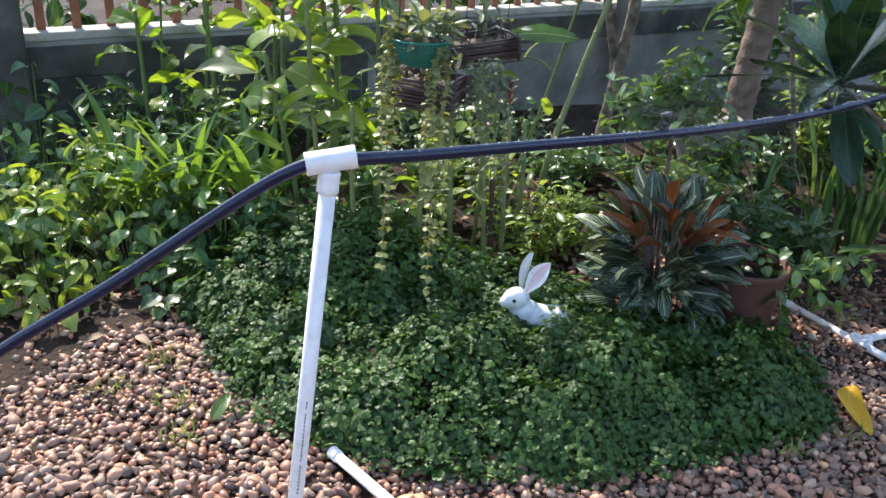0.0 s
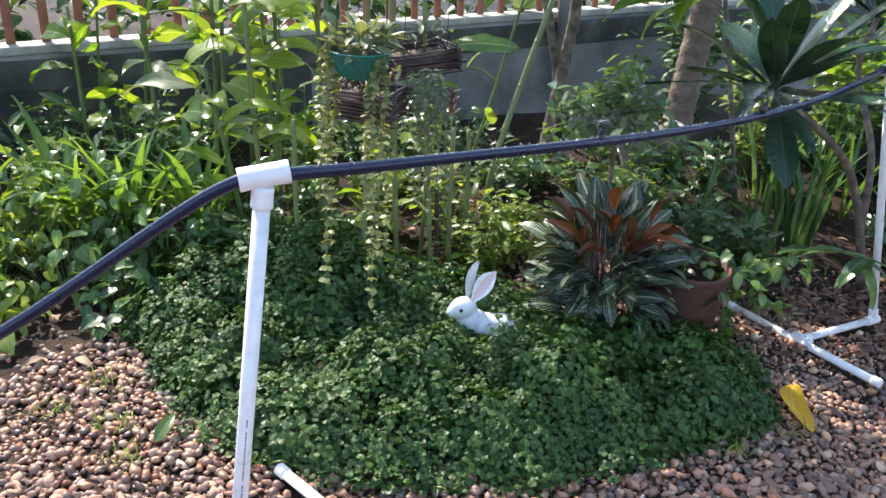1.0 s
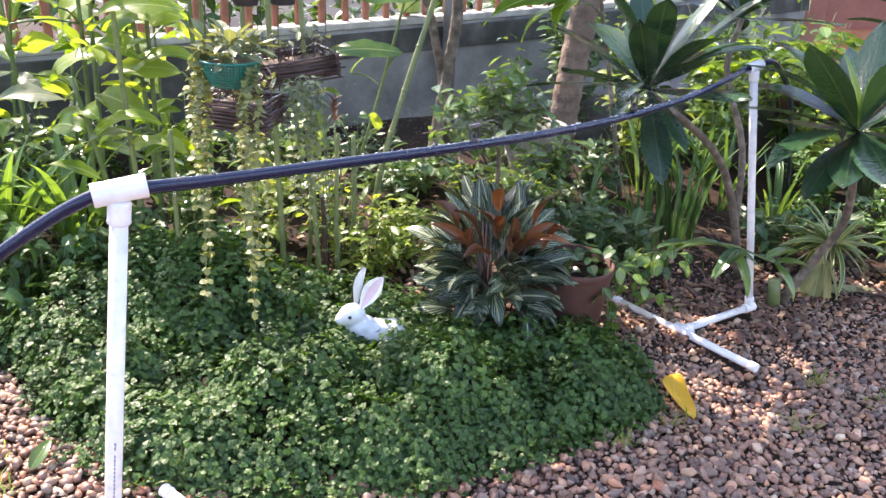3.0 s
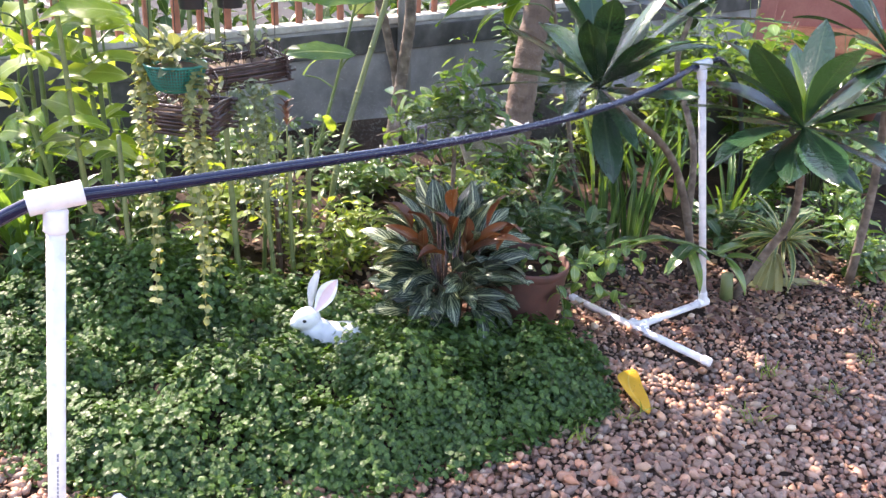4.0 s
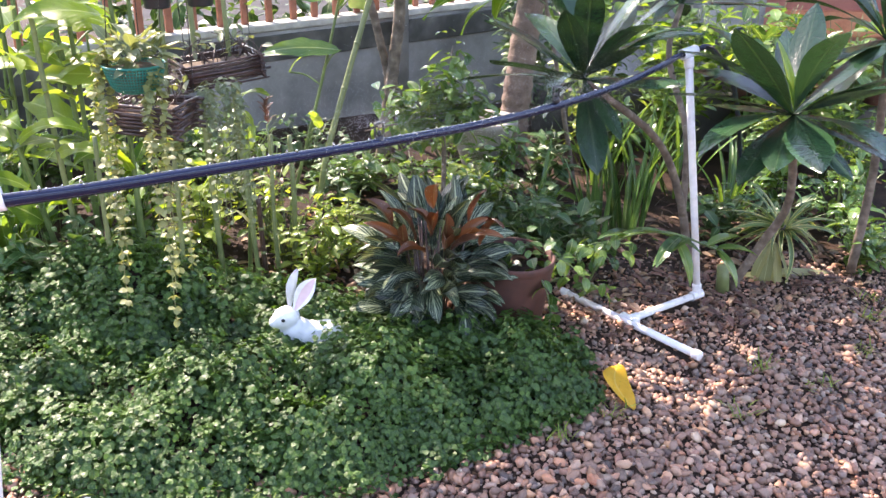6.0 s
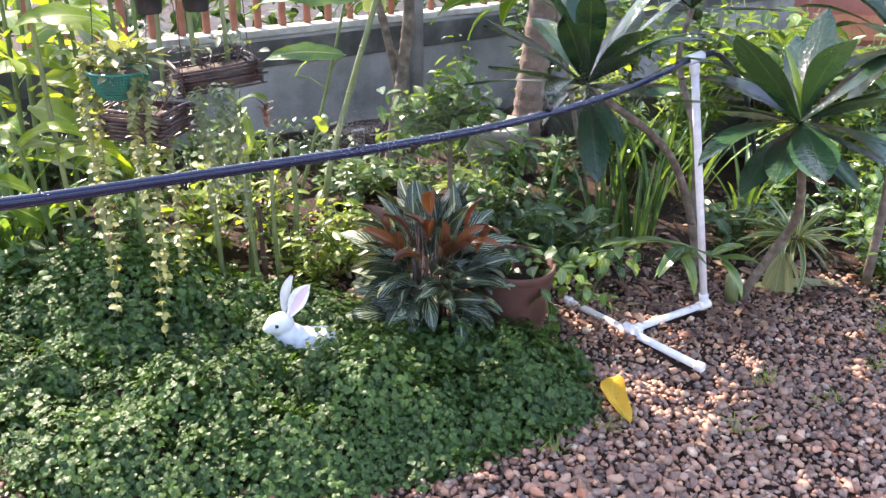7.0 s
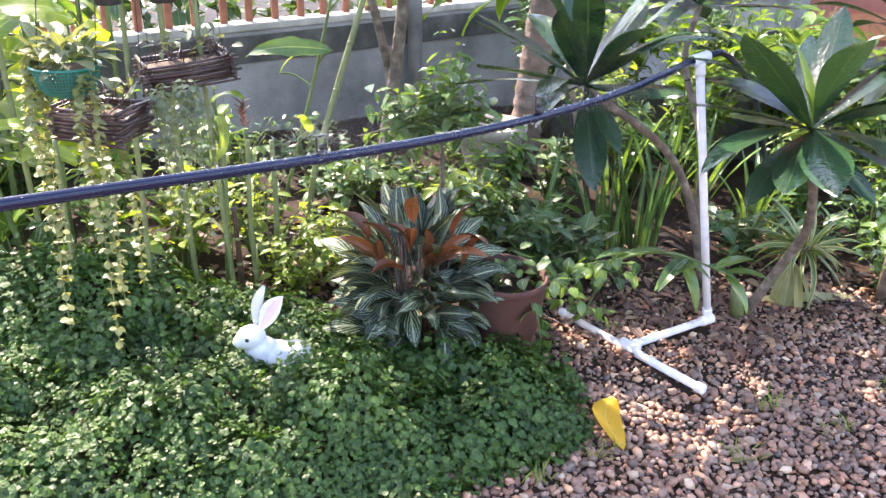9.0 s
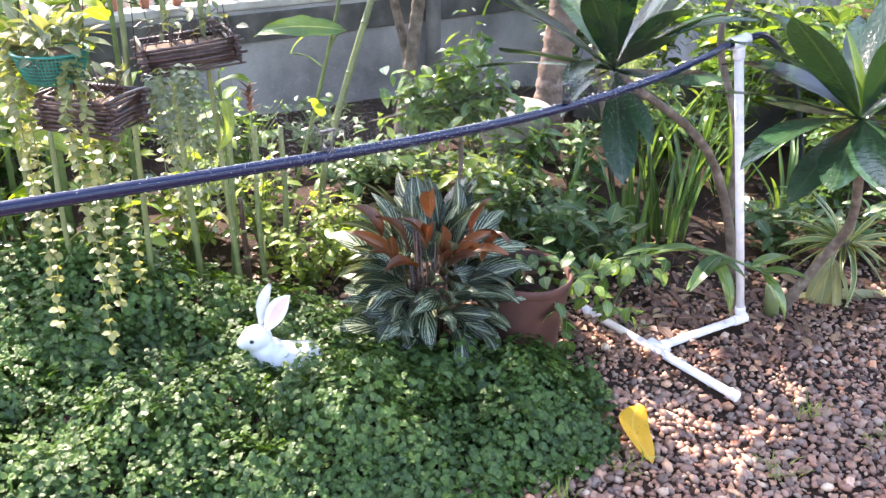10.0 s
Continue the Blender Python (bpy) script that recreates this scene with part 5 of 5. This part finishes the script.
pot = thing("clay_flowerpot", pose(0.945, 2.725, gz(0.945, 2.725) - 0.045, 2, 3) @ Matrix.Diagonal((1.15, 1.15, 1.42, 1)), "stained terracotta flowerpot set in the bed", "flowerpot")
part("body", lathe([(0.001, 0), (0.092, 0), (0.097, 0.008), (0.110, 0.10), (0.122, 0.195), (0.123, 0.20)], 40), M_TERRA, pot)
part("rim", lathe([(0.1215, 0.196), (0.1245, 0.198), (0.1255, 0.212), (0.1235, 0.217), (0.117, 0.216), (0.114, 0.18)], 40), M_TERRA, pot)
part("soil", lathe([(0.117, 0.175), (0.07, 0.185), (0.001, 0.182)], 24), M_SOIL, pot)


def vine(points, n, leaf, mat, label, name="trailing_vine", width=0.03, r=0.0025, droop=(-70, 10)):
    """A thin trailing stem with leaves along it."""
    base = tuple(points[0])
    ob = thing(name, base, label, "vine")
    p = smooth_path(points, 8)
    part("stem", tube(local(p, base), r, 5), M_STALK, ob)
    lb = Bag()
    for i in range(n):
        at = p[int((i + rng.random()) / n * (len(p) - 1))] - np.array(base) + rng.normal(0, width * 0.35, 3)
        lb.add(leaf[i % len(leaf)], place(at, uni(0, 360), uni(*droop), uni(-25, 25), uni(0.7, 1.25)))
    part("foliage", lb.mesh("foliage"), mat, ob, kind="stuff")
    return ob


VINE = [blade(0.055, 0.034, "lance", 5, 0.2, d, 0.0, 0.012) for d in (20, 50)]
zc = gz(1.0, 2.74)
vine([(0.86, 2.74, zc + 0.16), (0.90, 2.70, zc + 0.22), (0.97, 2.69, zc + 0.21), (1.03, 2.72, zc + 0.18)], 34, VINE, L_HEART, "low leafy plant growing in the clay pot", "pot_plant", width=0.075, droop=(-30, 50))
vine([(0.92, 2.80, zc + 0.16), (0.97, 2.79, zc + 0.25), (1.05, 2.77, zc + 0.27), (1.12, 2.76, zc + 0.20)], 46, VINE, L_DARK, "leafy stems rising from the clay pot", "pot_plant", width=0.08, droop=(-30, 50))
vine([(0.98, 2.70, zc + 0.17), (1.03, 2.60, zc + 0.22), (1.06, 2.57, zc + 0.10), (1.04, 2.56, zc + 0.02)], 22, VINE, L_HEART, "green vine hanging over the clay pot")
vine([(1.02, 2.78, zc + 0.17), (1.12, 2.70, zc + 0.24), (1.22, 2.66, zc + 0.17), (1.30, 2.64, zc + 0.10)], 30, VINE, L_HEART, "green vine trailing from the clay pot over pebbles", width=0.06)
vine([(1.05, 2.80, zc + 0.17), (1.18, 2.80, zc + 0.22), (1.32, 2.86, zc + 0.23), (1.45, 2.84, zc + 0.22)], 60, VINE, L_HEART, "green vine trailing from the clay pot", width=0.07)
vine([(1.10, 3.0, zc), (1.22, 3.08, zc + 0.15), (1.36, 3.10, zc + 0.15), (1.46, 3.08, zc + 0.04)], 50, VINE, L_DARK, "low green vine over the soil", width=0.06)

arch = thing("arching_plant", (1.30, 2.95, gz(1.3, 2.95)), "arching stem with long drooping green leaves", "plant")
ap = smooth_path([(0, 0, 0), (0.06, -0.1, 0.24), (0.20, -0.22, 0.33), (0.36, -0.30, 0.29)], 6)
part("stem", tube(ap, 0.004, 6), M_STALK, arch)
for i, (k, yaw, pt_) in enumerate(((9, 190, 20), (11, 330, 0), (12, 170, 8), (14, 215, -10), (16, 340, -12), (18, 355, 8), (17, 15, 22), (18, 310, -32), (15, 200, -5), (13, 300, -40))):
    part("leaf", blade(uni(0.15, 0.21), 0.054, "lance", 8, 0.22, 44), L_HEART, arch, place(ap[min(k, len(ap) - 1)], yaw, pt_))
thing("cut_stump", (1.893, 2.99, gz(1.893, 2.99) - 0.01), "short pale cut stump beside the pipe stand", "stump",
      mesh=piece_mesh("cut_stump", tube([(0, 0, 0), (-0.005, 0, 0.07), (-0.012, 0.0, 0.125)], [0.028, 0.025, 0.023], 12)), material=M_CANE)

# ---- hanging baskets ----
bk = thing("net_basket", (-0.102, 2.150, 0.895), "round green plastic net basket with a straggly plant", "basket")
net = Bag()
R = [(0.036, 0.0), (0.047, 0.005), (0.0525, 0.012), (0.056, 0.019), (0.0588, 0.026), (0.0612, 0.033), (0.0635, 0.040), (0.0656, 0.047), (0.068, 0.054), (0.070, 0.062)]
for r0, z0 in R:
    net.add(tube([(r0 * math.cos(k * math.pi / 18), r0 * math.sin(k * math.pi / 18), z0) for k in range(37)], 0.0014 if z0 < 0.06 else 0.0034, 5, False), Matrix.Identity(4))
for k in range(60):
    a = 2 * math.pi * k / 60
    net.add(tube([(r0 * math.cos(a), r0 * math.sin(a), z0) for r0, z0 in R], 0.0014, 4, False), Matrix.Identity(4))
part("net", net.mesh("net"), M_GREENNET, bk)
part("filling", lathe([(0.001, 0.004), (0.034, 0.004), (0.050, 0.022), (0.058, 0.050), (0.04, 0.060), (0.001, 0.064)], 24), M_FIBRE, bk, label="dark fibre filling")
tuft = Bag()
for i in range(90):
    a = uni(0, 360)
    tuft.add(MID[i % 2], place((0.06 * math.cos(radians(a)) * rng.random(), 0.06 * math.sin(radians(a)) * rng.random(), 0.062 + 0.06 * rng.random()), a, uni(-20, 70), uni(-30, 30), uni(0.5, 1.1)))
part("plant", tuft.mesh("plant"), L_GREY, bk, kind="stuff")


def twig_box(m, sx, sy, rows, label):
    """A hanging box laid up log-cabin fashion from dark sticks."""
    ob = thing("twig_box", m, label, "planter", "twig boxes")
    w = lambda: uni(-0.005, 0.005)
    for k in range(rows):
        z = 0.006 + k * 0.0100
        for s in (-1, 1):
            for across in (False, True):
                a, b, up = (sy, sx, 0.005) if across else (sx, sy, 0.0)
                line = [(-a / 2 - uni(0.004, 0.024), s * b / 2 + w(), z + up + w() * 0.5), (uni(-0.02, 0.02), s * b / 2 + w(), z + up + w() * 0.6), (a / 2 + uni(0.004, 0.024), s * b / 2 + w(), z + up + w() * 0.5)]
                r = uni(0.0034, 0.0056)
                part("stick", tube([(q[1], q[0], q[2]) for q in line] if across else line, [r, r * uni(0.85, 1.1), r * uni(0.7, 1.0)], 7), M_TWIG, ob)
    part("filling", bevel_box(sx * 0.90, sy * 0.88, rows * 0.0065, 0.008), M_FIBRE, ob, pose(0, 0, rows * 0.0042))
    tb, lb = Bag(), Bag()
    for k in range(26):
        a = np.array((uni(-sx, sx) * 0.45, uni(-sy, sy) * 0.45, rows * 0.008))
        b = a + np.array((uni(-0.05, 0.05), uni(-0.05, 0.05), uni(0.02, 0.07)))
        c = b + np.array((uni(-0.05, 0.05), uni(-0.05, 0.05), uni(-0.06, 0.02)))
        tb.add(tube(smooth_path([a, b, c], 4), 0.0016, 4, False), Matrix.Identity(4))
        lb.add(MID[k % 2], place(b, uni(0, 360), uni(-30, 60), uni(-30, 30), uni(0.4, 0.9)))
    part("root_tangle", tb.mesh("root_tangle"), M_TWIG, ob, kind="stuff")
    part("foliage", lb.mesh("foliage"), L_GREY, ob, kind="stuff")
    return ob


twig_box(pose(-0.095, 2.325, 0.750, 0, 3, -16), 0.165, 0.13, 8, "dark stick planter box hanging below the green basket")
twig_box(pose(0.03, 2.83, 0.765, 0, -5, 20), 0.24, 0.16, 8, "dark stick planter box hanging among the canes")


def strand(points, n, label, mat=L_BUTTON, s=1.0):
    """A hanging string of small round leaves in pairs."""
    base = tuple(points[0])
    ob = thing("button_vine", base, label, "vine", "hanging button vines")
    p = smooth_path(points, 10)
    part("stem", tube(local(p, base), 0.0012, 4), M_CANE, ob)
    lb = Bag()
    for i in range(n):
        at = p[int((i + 0.5) / n * (len(p) - 1))] - np.array(base)
        for k in range(2):
            lb.add(BUTTON[i % 2], place(at, i * 90 + 180 * k + uni(-30, 30), uni(-50, 15), uni(-30, 30), s * uni(0.75, 1.2)))
    part("foliage", lb.mesh("foliage"), mat, ob, kind="stuff")
    return ob


BUTTON = [simple_leaf(0.019, 0.016, 0.15, d, "round") for d in (10, 40)]
for x, y, top, x2, y2, low in ((-0.175, 2.15, 0.98, -0.20, 2.20, 0.30), (-0.165, 2.17, 0.97, -0.185, 2.2, 0.42), (-0.19, 2.18, 0.96, -0.215, 2.22, 0.55), (-0.06, 2.10, 0.95, -0.075, 2.15, 0.26),
                               (-0.045, 2.12, 0.95, -0.06, 2.18, 0.40), (-0.085, 2.14, 0.90, -0.09, 2.18, 0.52), (-0.07, 2.28, 0.84, -0.09, 2.3, 0.30), (-0.03, 2.3, 0.80, -0.045, 2.33, 0.35)):
    strand([(x, y, top), (x - 0.005 + uni(-0.01, 0.01), y - 0.02, top - 0.1), ((x + x2) / 2, (y + y2) / 2, (top + low) / 2), (x2, y2, low)], int((top - low) * 88), "hanging string of pale yellow-green round leaves", L_BUTTON, 1.0)
for i in range(9):
    x, y = 0.005 + 0.012 * i + uni(-0.01, 0.01), 2.42 + uni(-0.06, 0.1)
    strand([(x, y, 0.84), (x + 0.02, y - 0.03, 0.74), (x + 0.03, y - 0.02, 0.84 - uni(0.2, 0.42))], 28, "hanging grey-green leafy strand", L_GREY, 0.95)


def plastic_pot(loc, r, h, label):
    ob = thing("plastic_pot", loc, label, "flowerpot", "black hanging pots")
    part("body", lathe([(0.001, 0), (r * 0.75, 0), (r * 0.78, 0.004), (r * 0.97, h * 0.9), (r * 1.04, h * 0.9), (r * 1.05, h), (r * 0.97, h), (r * 0.9, h * 0.8), (r * 0.001, h * 0.78)], 28), M_BLACK, ob)
    return ob


plastic_pot((-0.085, 2.50, 1.035), 0.042, 0.085, "black plastic pot hanging above the baskets")
plastic_pot((0.005, 2.72, 1.010), 0.046, 0.10, "grey-black plastic pot hanging above the baskets")

# wires that carry the hanging things from the branches overhead
for x, y, z0, z1 in ((-0.16, 2.15, 0.955, 1.6), (-0.04, 2.15, 0.955, 1.6), (-0.12, 2.35, 0.83, 1.6), (0.0, 2.38, 0.83, 1.6), (-0.06, 2.80, 0.85, 1.6), (0.13, 2.87, 0.84, 1.6), (-0.128, 2.50, 1.11, 1.6), (-0.042, 2.50, 1.11, 1.6), (-0.042, 2.72, 1.10, 1.6), (0.052, 2.72, 1.10, 1.6)):
    py = 2.35 + 0.1 * (x + 0.9) / 0.9 if x < 0 else 2.45 + 0.5 * x / 0.7
    thing("hanging_wire", (x, y, z0), "thin dark wire holding a hanging planter", "wire", "hanging wires", mesh=piece_mesh("hanging_wire", tube([(0, 0, 0), (0.002, (py - y) / 2, (z1 - z0) / 2), (0, py - y, z1 - z0 + 0.005)], 0.0012, 5)), material=M_BLACK)
pole = thing("overhead_pole", (-0.9, 2.45, 1.6), "long pole over the bed that carries the hanging planters", "pole", mesh=piece_mesh("overhead_pole", tube([(0, -0.1, 0), (0.9, 0.0, 0.01), (1.6, 0.5, 0)], 0.018, 10)), material=M_CANE)

PIPES = [((1.732, 2.880), (1.402, 2.718)), ((1.222, 2.958), (1.550, 2.446)), ((-0.300, 1.235), (-0.075, 1.630)), ((-0.285, 1.838), (0.130, 1.425))]


def near_pipe(x, y, gap=0.018):
    """True where a pipe of a stand's foot presses the pebbles aside."""
    for (ax, ay), (bx, by) in PIPES:
        t = max(0.0, min(1.0, ((x - ax) * (bx - ax) + (y - ay) * (by - ay)) / ((bx - ax) ** 2 + (by - ay) ** 2)))
        if math.hypot(x - ax - t * (bx - ax), y - ay - t * (by - ay)) < gap:
            return True
    return False


# ---- fallen leaves and litter ----
yv, yq, yu = blade(0.222, 0.086, "lance", 16, 0.30, 4, 0.07)
yv[:, 1] -= 0.034 * np.sin(np.pi * yv[:, 0] / 0.222)
thing("fallen_leaf", place((1.238, 2.385, gz(1.244, 2.38) + 0.048), -95, -5, -10), "yellow fallen leaf with brown specks on the pebbles", "leaf", mesh=piece_mesh("fallen_leaf", (yv, yq, yu)), material=L_YELLOW)
thing("fallen_leaf", place((-0.605, 1.90, gz(-0.6, 1.9) + 0.012), 65, 32, 20), "green and yellow leaf lying on the pebbles", "leaf", mesh=piece_mesh("fallen_leaf", blade(0.095, 0.036, "lance", 10, 0.3, 30)), material=L_HEART)
thing("fallen_leaf", place((2.02, 3.085, gz(2.02, 3.085) + 0.022), 7, -3, 12), "long pale dry leaf on the pebbles", "leaf", mesh=piece_mesh("fallen_leaf", blade(0.45, 0.062, "lance", 12, 0.2, 4, 0.02)), material=L_STRAW)
for nm, n, xr, yr, mat, lab in (("leaf_litter", 160, (1.05, 1.95), (2.62, 3.15), L_REDDRY, "small red-brown dry leaves among the pebbles"), ("leaf_litter", 420, (-0.2, 2.6), (2.75, 4.2), L_REDDRY, "scattered red-brown dry leaves on the soil"), ("leaf_litter", 120, (-1.5, -0.6), (2.2, 3.3), L_DRY, "scattered pale brown dry leaves on the soil"), ("leaf_litter", 300, (0.0, 2.8), (2.8, 3.7), L_DRY, "scattered brown dry leaves on the soil")):
    lb = Bag()
    for i in range(n):
        x, y = uni(*xr), uni(*yr)
        if near_pipe(x, y, 0.06):
            continue
        lb.add(MID[i % 2], place((x, y, gz(x, y) + 0.018), uni(0, 360), uni(-8, 14), uni(-25, 25), uni(0.4, 1.3)))
    tagged(part(nm, lb.mesh(nm), mat, None), lab, "leaf litter", "", "stuff")
tw = Bag()
for i in range(150):
    x, y, a = uni(0.0, 2.8), uni(2.85, 3.9), uni(0, 6.28)
    d = np.array((math.cos(a), math.sin(a), 0.05)) * uni(0.03, 0.10)
    c = np.array((x, y, gz(x, y) + 0.012))
    tw.add(tube([c - d, c + np.array((0, 0, 0.006)), c + d], uni(0.0012, 0.0028), 4, False), Matrix.Identity(4))
tagged(part("twig_litter", tw.mesh("twig_litter"), M_TWIG, None), "scattered thin dry twigs on the soil", "twigs", "", "stuff")
wd = Bag()
GRASS = [blade(0.05, 0.004, "strap", 5, 0.3, d) for d in (30, 70)]
for x, y in ((-0.72, 1.98), (-0.66, 1.82), (-0.9, 2.02), (1.55, 2.15), (1.75, 2.4), (2.2, 2.5), (2.4, 2.75), (0.95, 2.05), (1.15, 2.15), (-0.35, 1.88), (2.5, 2.9), (1.9, 2.25), (-0.8, 2.15), (0.1, 1.85), (2.7, 2.95), (2.6, 2.6)):
    for i in range(22):
        wd.add(GRASS[i % 2], place((x + uni(-0.05, 0.05), y + uni(-0.04, 0.04), gz(x, y) + 0.012), uni(0, 360), uni(25, 80), 0, uni(0.5, 1.2)))
tagged(part("weeds", wd.mesh("weeds"), L_LIME, None), "small grassy weeds among the pebbles", "weeds", "", "stuff")

# ---- river pebbles: the nearest are parts, the rest one sheet of stones ----
def pebble(k):
    bm = bmesh.new()
    bmesh.ops.create_icosphere(bm, subdivisions=2 if k < 4 else 1, radius=1)
    for v in bm.verts:
        v.co *= 1 + 0.22 * noise.noise(v.co * 1.2 + Vector((k * 3.7, 0, 0)))
    for c in range(9):
        cut = Vector(rng.normal(0, 1, 3)).normalized()
        for v in bm.verts:
            over = v.co.dot(cut) - uni(0.46, 0.64)
            if over > 0:
                v.co -= cut * over
    me = bpy.data.meshes.new("pebble")
    bm.to_mesh(me)
    bm.free()
    co = np.empty(len(me.vertices) * 3)
    me.vertices.foreach_get("co", co)
    tri = np.array([p.vertices[:] for p in me.polygons])
    me.materials.append(M_PEBBLE)
    for f in me.polygons:
        f.use_smooth = True
    return me, co.reshape(-1, 3), tri


PEB = [pebble(k) for k in range(14)]
gravel = thing("gravel", (0, 0, 0), "wet rounded river pebbles in brown, tan and grey", "gravel", kind="structure")


def gravel_edge(x):
    """How far back the pebbles reach before the soil of the bed takes over."""
    front = 2.48 - 0.95 * np.clip(-0.75 - x, 0, 0.6)
    side_ = 2.62 + 0.36 * np.clip((x - 0.3) / 1.0, 0, 1) + 0.10 * np.clip(x - 1.7, 0, 1)
    return np.where(x < 0.3, front, side_) + 0.06 * np.sin(7 * x) + 0.05 * np.sin(17 * x)


fx, fy = np.meshgrid(np.arange(-1.9, 3.2, 0.0172), np.arange(1.40, 3.40, 0.0154))
fx, fy = (a.ravel() + rng.uniform(-0.012, 0.012, a.size) for a in (fx, fy))
fin, over = inside(fx, fy), fy - gravel_edge(fx)
keep = (np.abs(fx - 0.6) <= 0.78 + 0.62 * fy) & (fin <= 0.07)
keep &= (over < 0) | ((fin < 0) & (over < 0.42) & (rng.random(fx.size) < np.where(fx < 0, 0.22, np.where(over < 0.2, 0.55, 0.3))))
spots = [(float(x), float(y)) for x, y in zip(fx[keep], fy[keep]) if not near_pipe(x, y)]
bagv, bagq, nv = [], [], 0
parts_left = 300
for x, y in spots:
    s = 0.0131 * math.exp(rng.normal(0, 0.36)) * (0.78 if x > 1.0 and y > 2.5 else 1.0)
    s = min(s, 0.023)
    flat = uni(0.5, 0.9)
    m = Matrix.Translation((x, y, gz(x, y) + s * flat * uni(-0.3, 0.75))) @ Euler((uni(-0.6, 0.6), uni(-0.6, 0.6), uni(0, 6.28))).to_matrix().to_4x4() @ Matrix.Diagonal((s * uni(1.0, 1.5), s * uni(0.75, 1.1), s * flat, 1))
    if parts_left and 0.85 < x < 1.35 and y < 2.2 and y > 1.8:
        part("pebble", PEB[int(rng.integers(4))][0], None, gravel, m)
        parts_left -= 1
        continue
    k = int(rng.integers(4)) if y < 1.75 else 4 + int(rng.integers(10))
    a = np.array(m)
    bagv.append(PEB[k][1] @ a[:3, :3].T + a[:3, 3])
    bagq.append(PEB[k][2] + nv)
    nv += len(PEB[k][1])
part("pebbles", mesh_from("pebbles", np.concatenate(bagv), np.concatenate(bagq)), M_PEBBLE, gravel, kind="stuff")

# the gravel goes on round the camera
bagv, bagq, nv = [], [], 0
ox, oy = np.meshgrid(np.arange(-3.2, 4.2, 0.046), np.arange(-1.6, 3.05, 0.044))
ox, oy = (a.ravel() + rng.uniform(-0.016, 0.016, a.size) for a in (ox, oy))
keep = ~((oy > 1.40) & (np.abs(ox - 0.6) <= 0.78 + 0.62 * oy)) & (inside(ox, oy) <= 0.07) & (oy < gravel_edge(ox)) & ~((oy > 2.2) & (ox < 0))
keep &= ((ox - 0.5) / 3.5) ** 4 + ((oy - 0.9) / 2.4) ** 4 <= 0.9 + 0.12 * np.sin(5 * ox + oy) + 0.1 * np.sin(11 * oy - 3 * ox)
for x, y in zip(ox[keep].tolist(), oy[keep].tolist()):
    s = 0.029 * math.exp(rng.normal(0, 0.25))
    m = Matrix.Translation((x, y, gz(x, y) + s * uni(-0.2, 0.25))) @ Euler((uni(-0.4, 0.4), uni(-0.4, 0.4), uni(0, 6.28))).to_matrix().to_4x4() @ Matrix.Diagonal((s * 1.15, s * 0.9, s * 0.55, 1))
    k = 4 + int(rng.integers(10))
    a = np.array(m)
    bagv.append(PEB[k][1] @ a[:3, :3].T + a[:3, 3])
    bagq.append(PEB[k][2] + nv)
    nv += len(PEB[k][1])
part("pebbles", mesh_from("pebbles", np.concatenate(bagv), np.concatenate(bagq)), M_PEBBLE, gravel, kind="stuff")
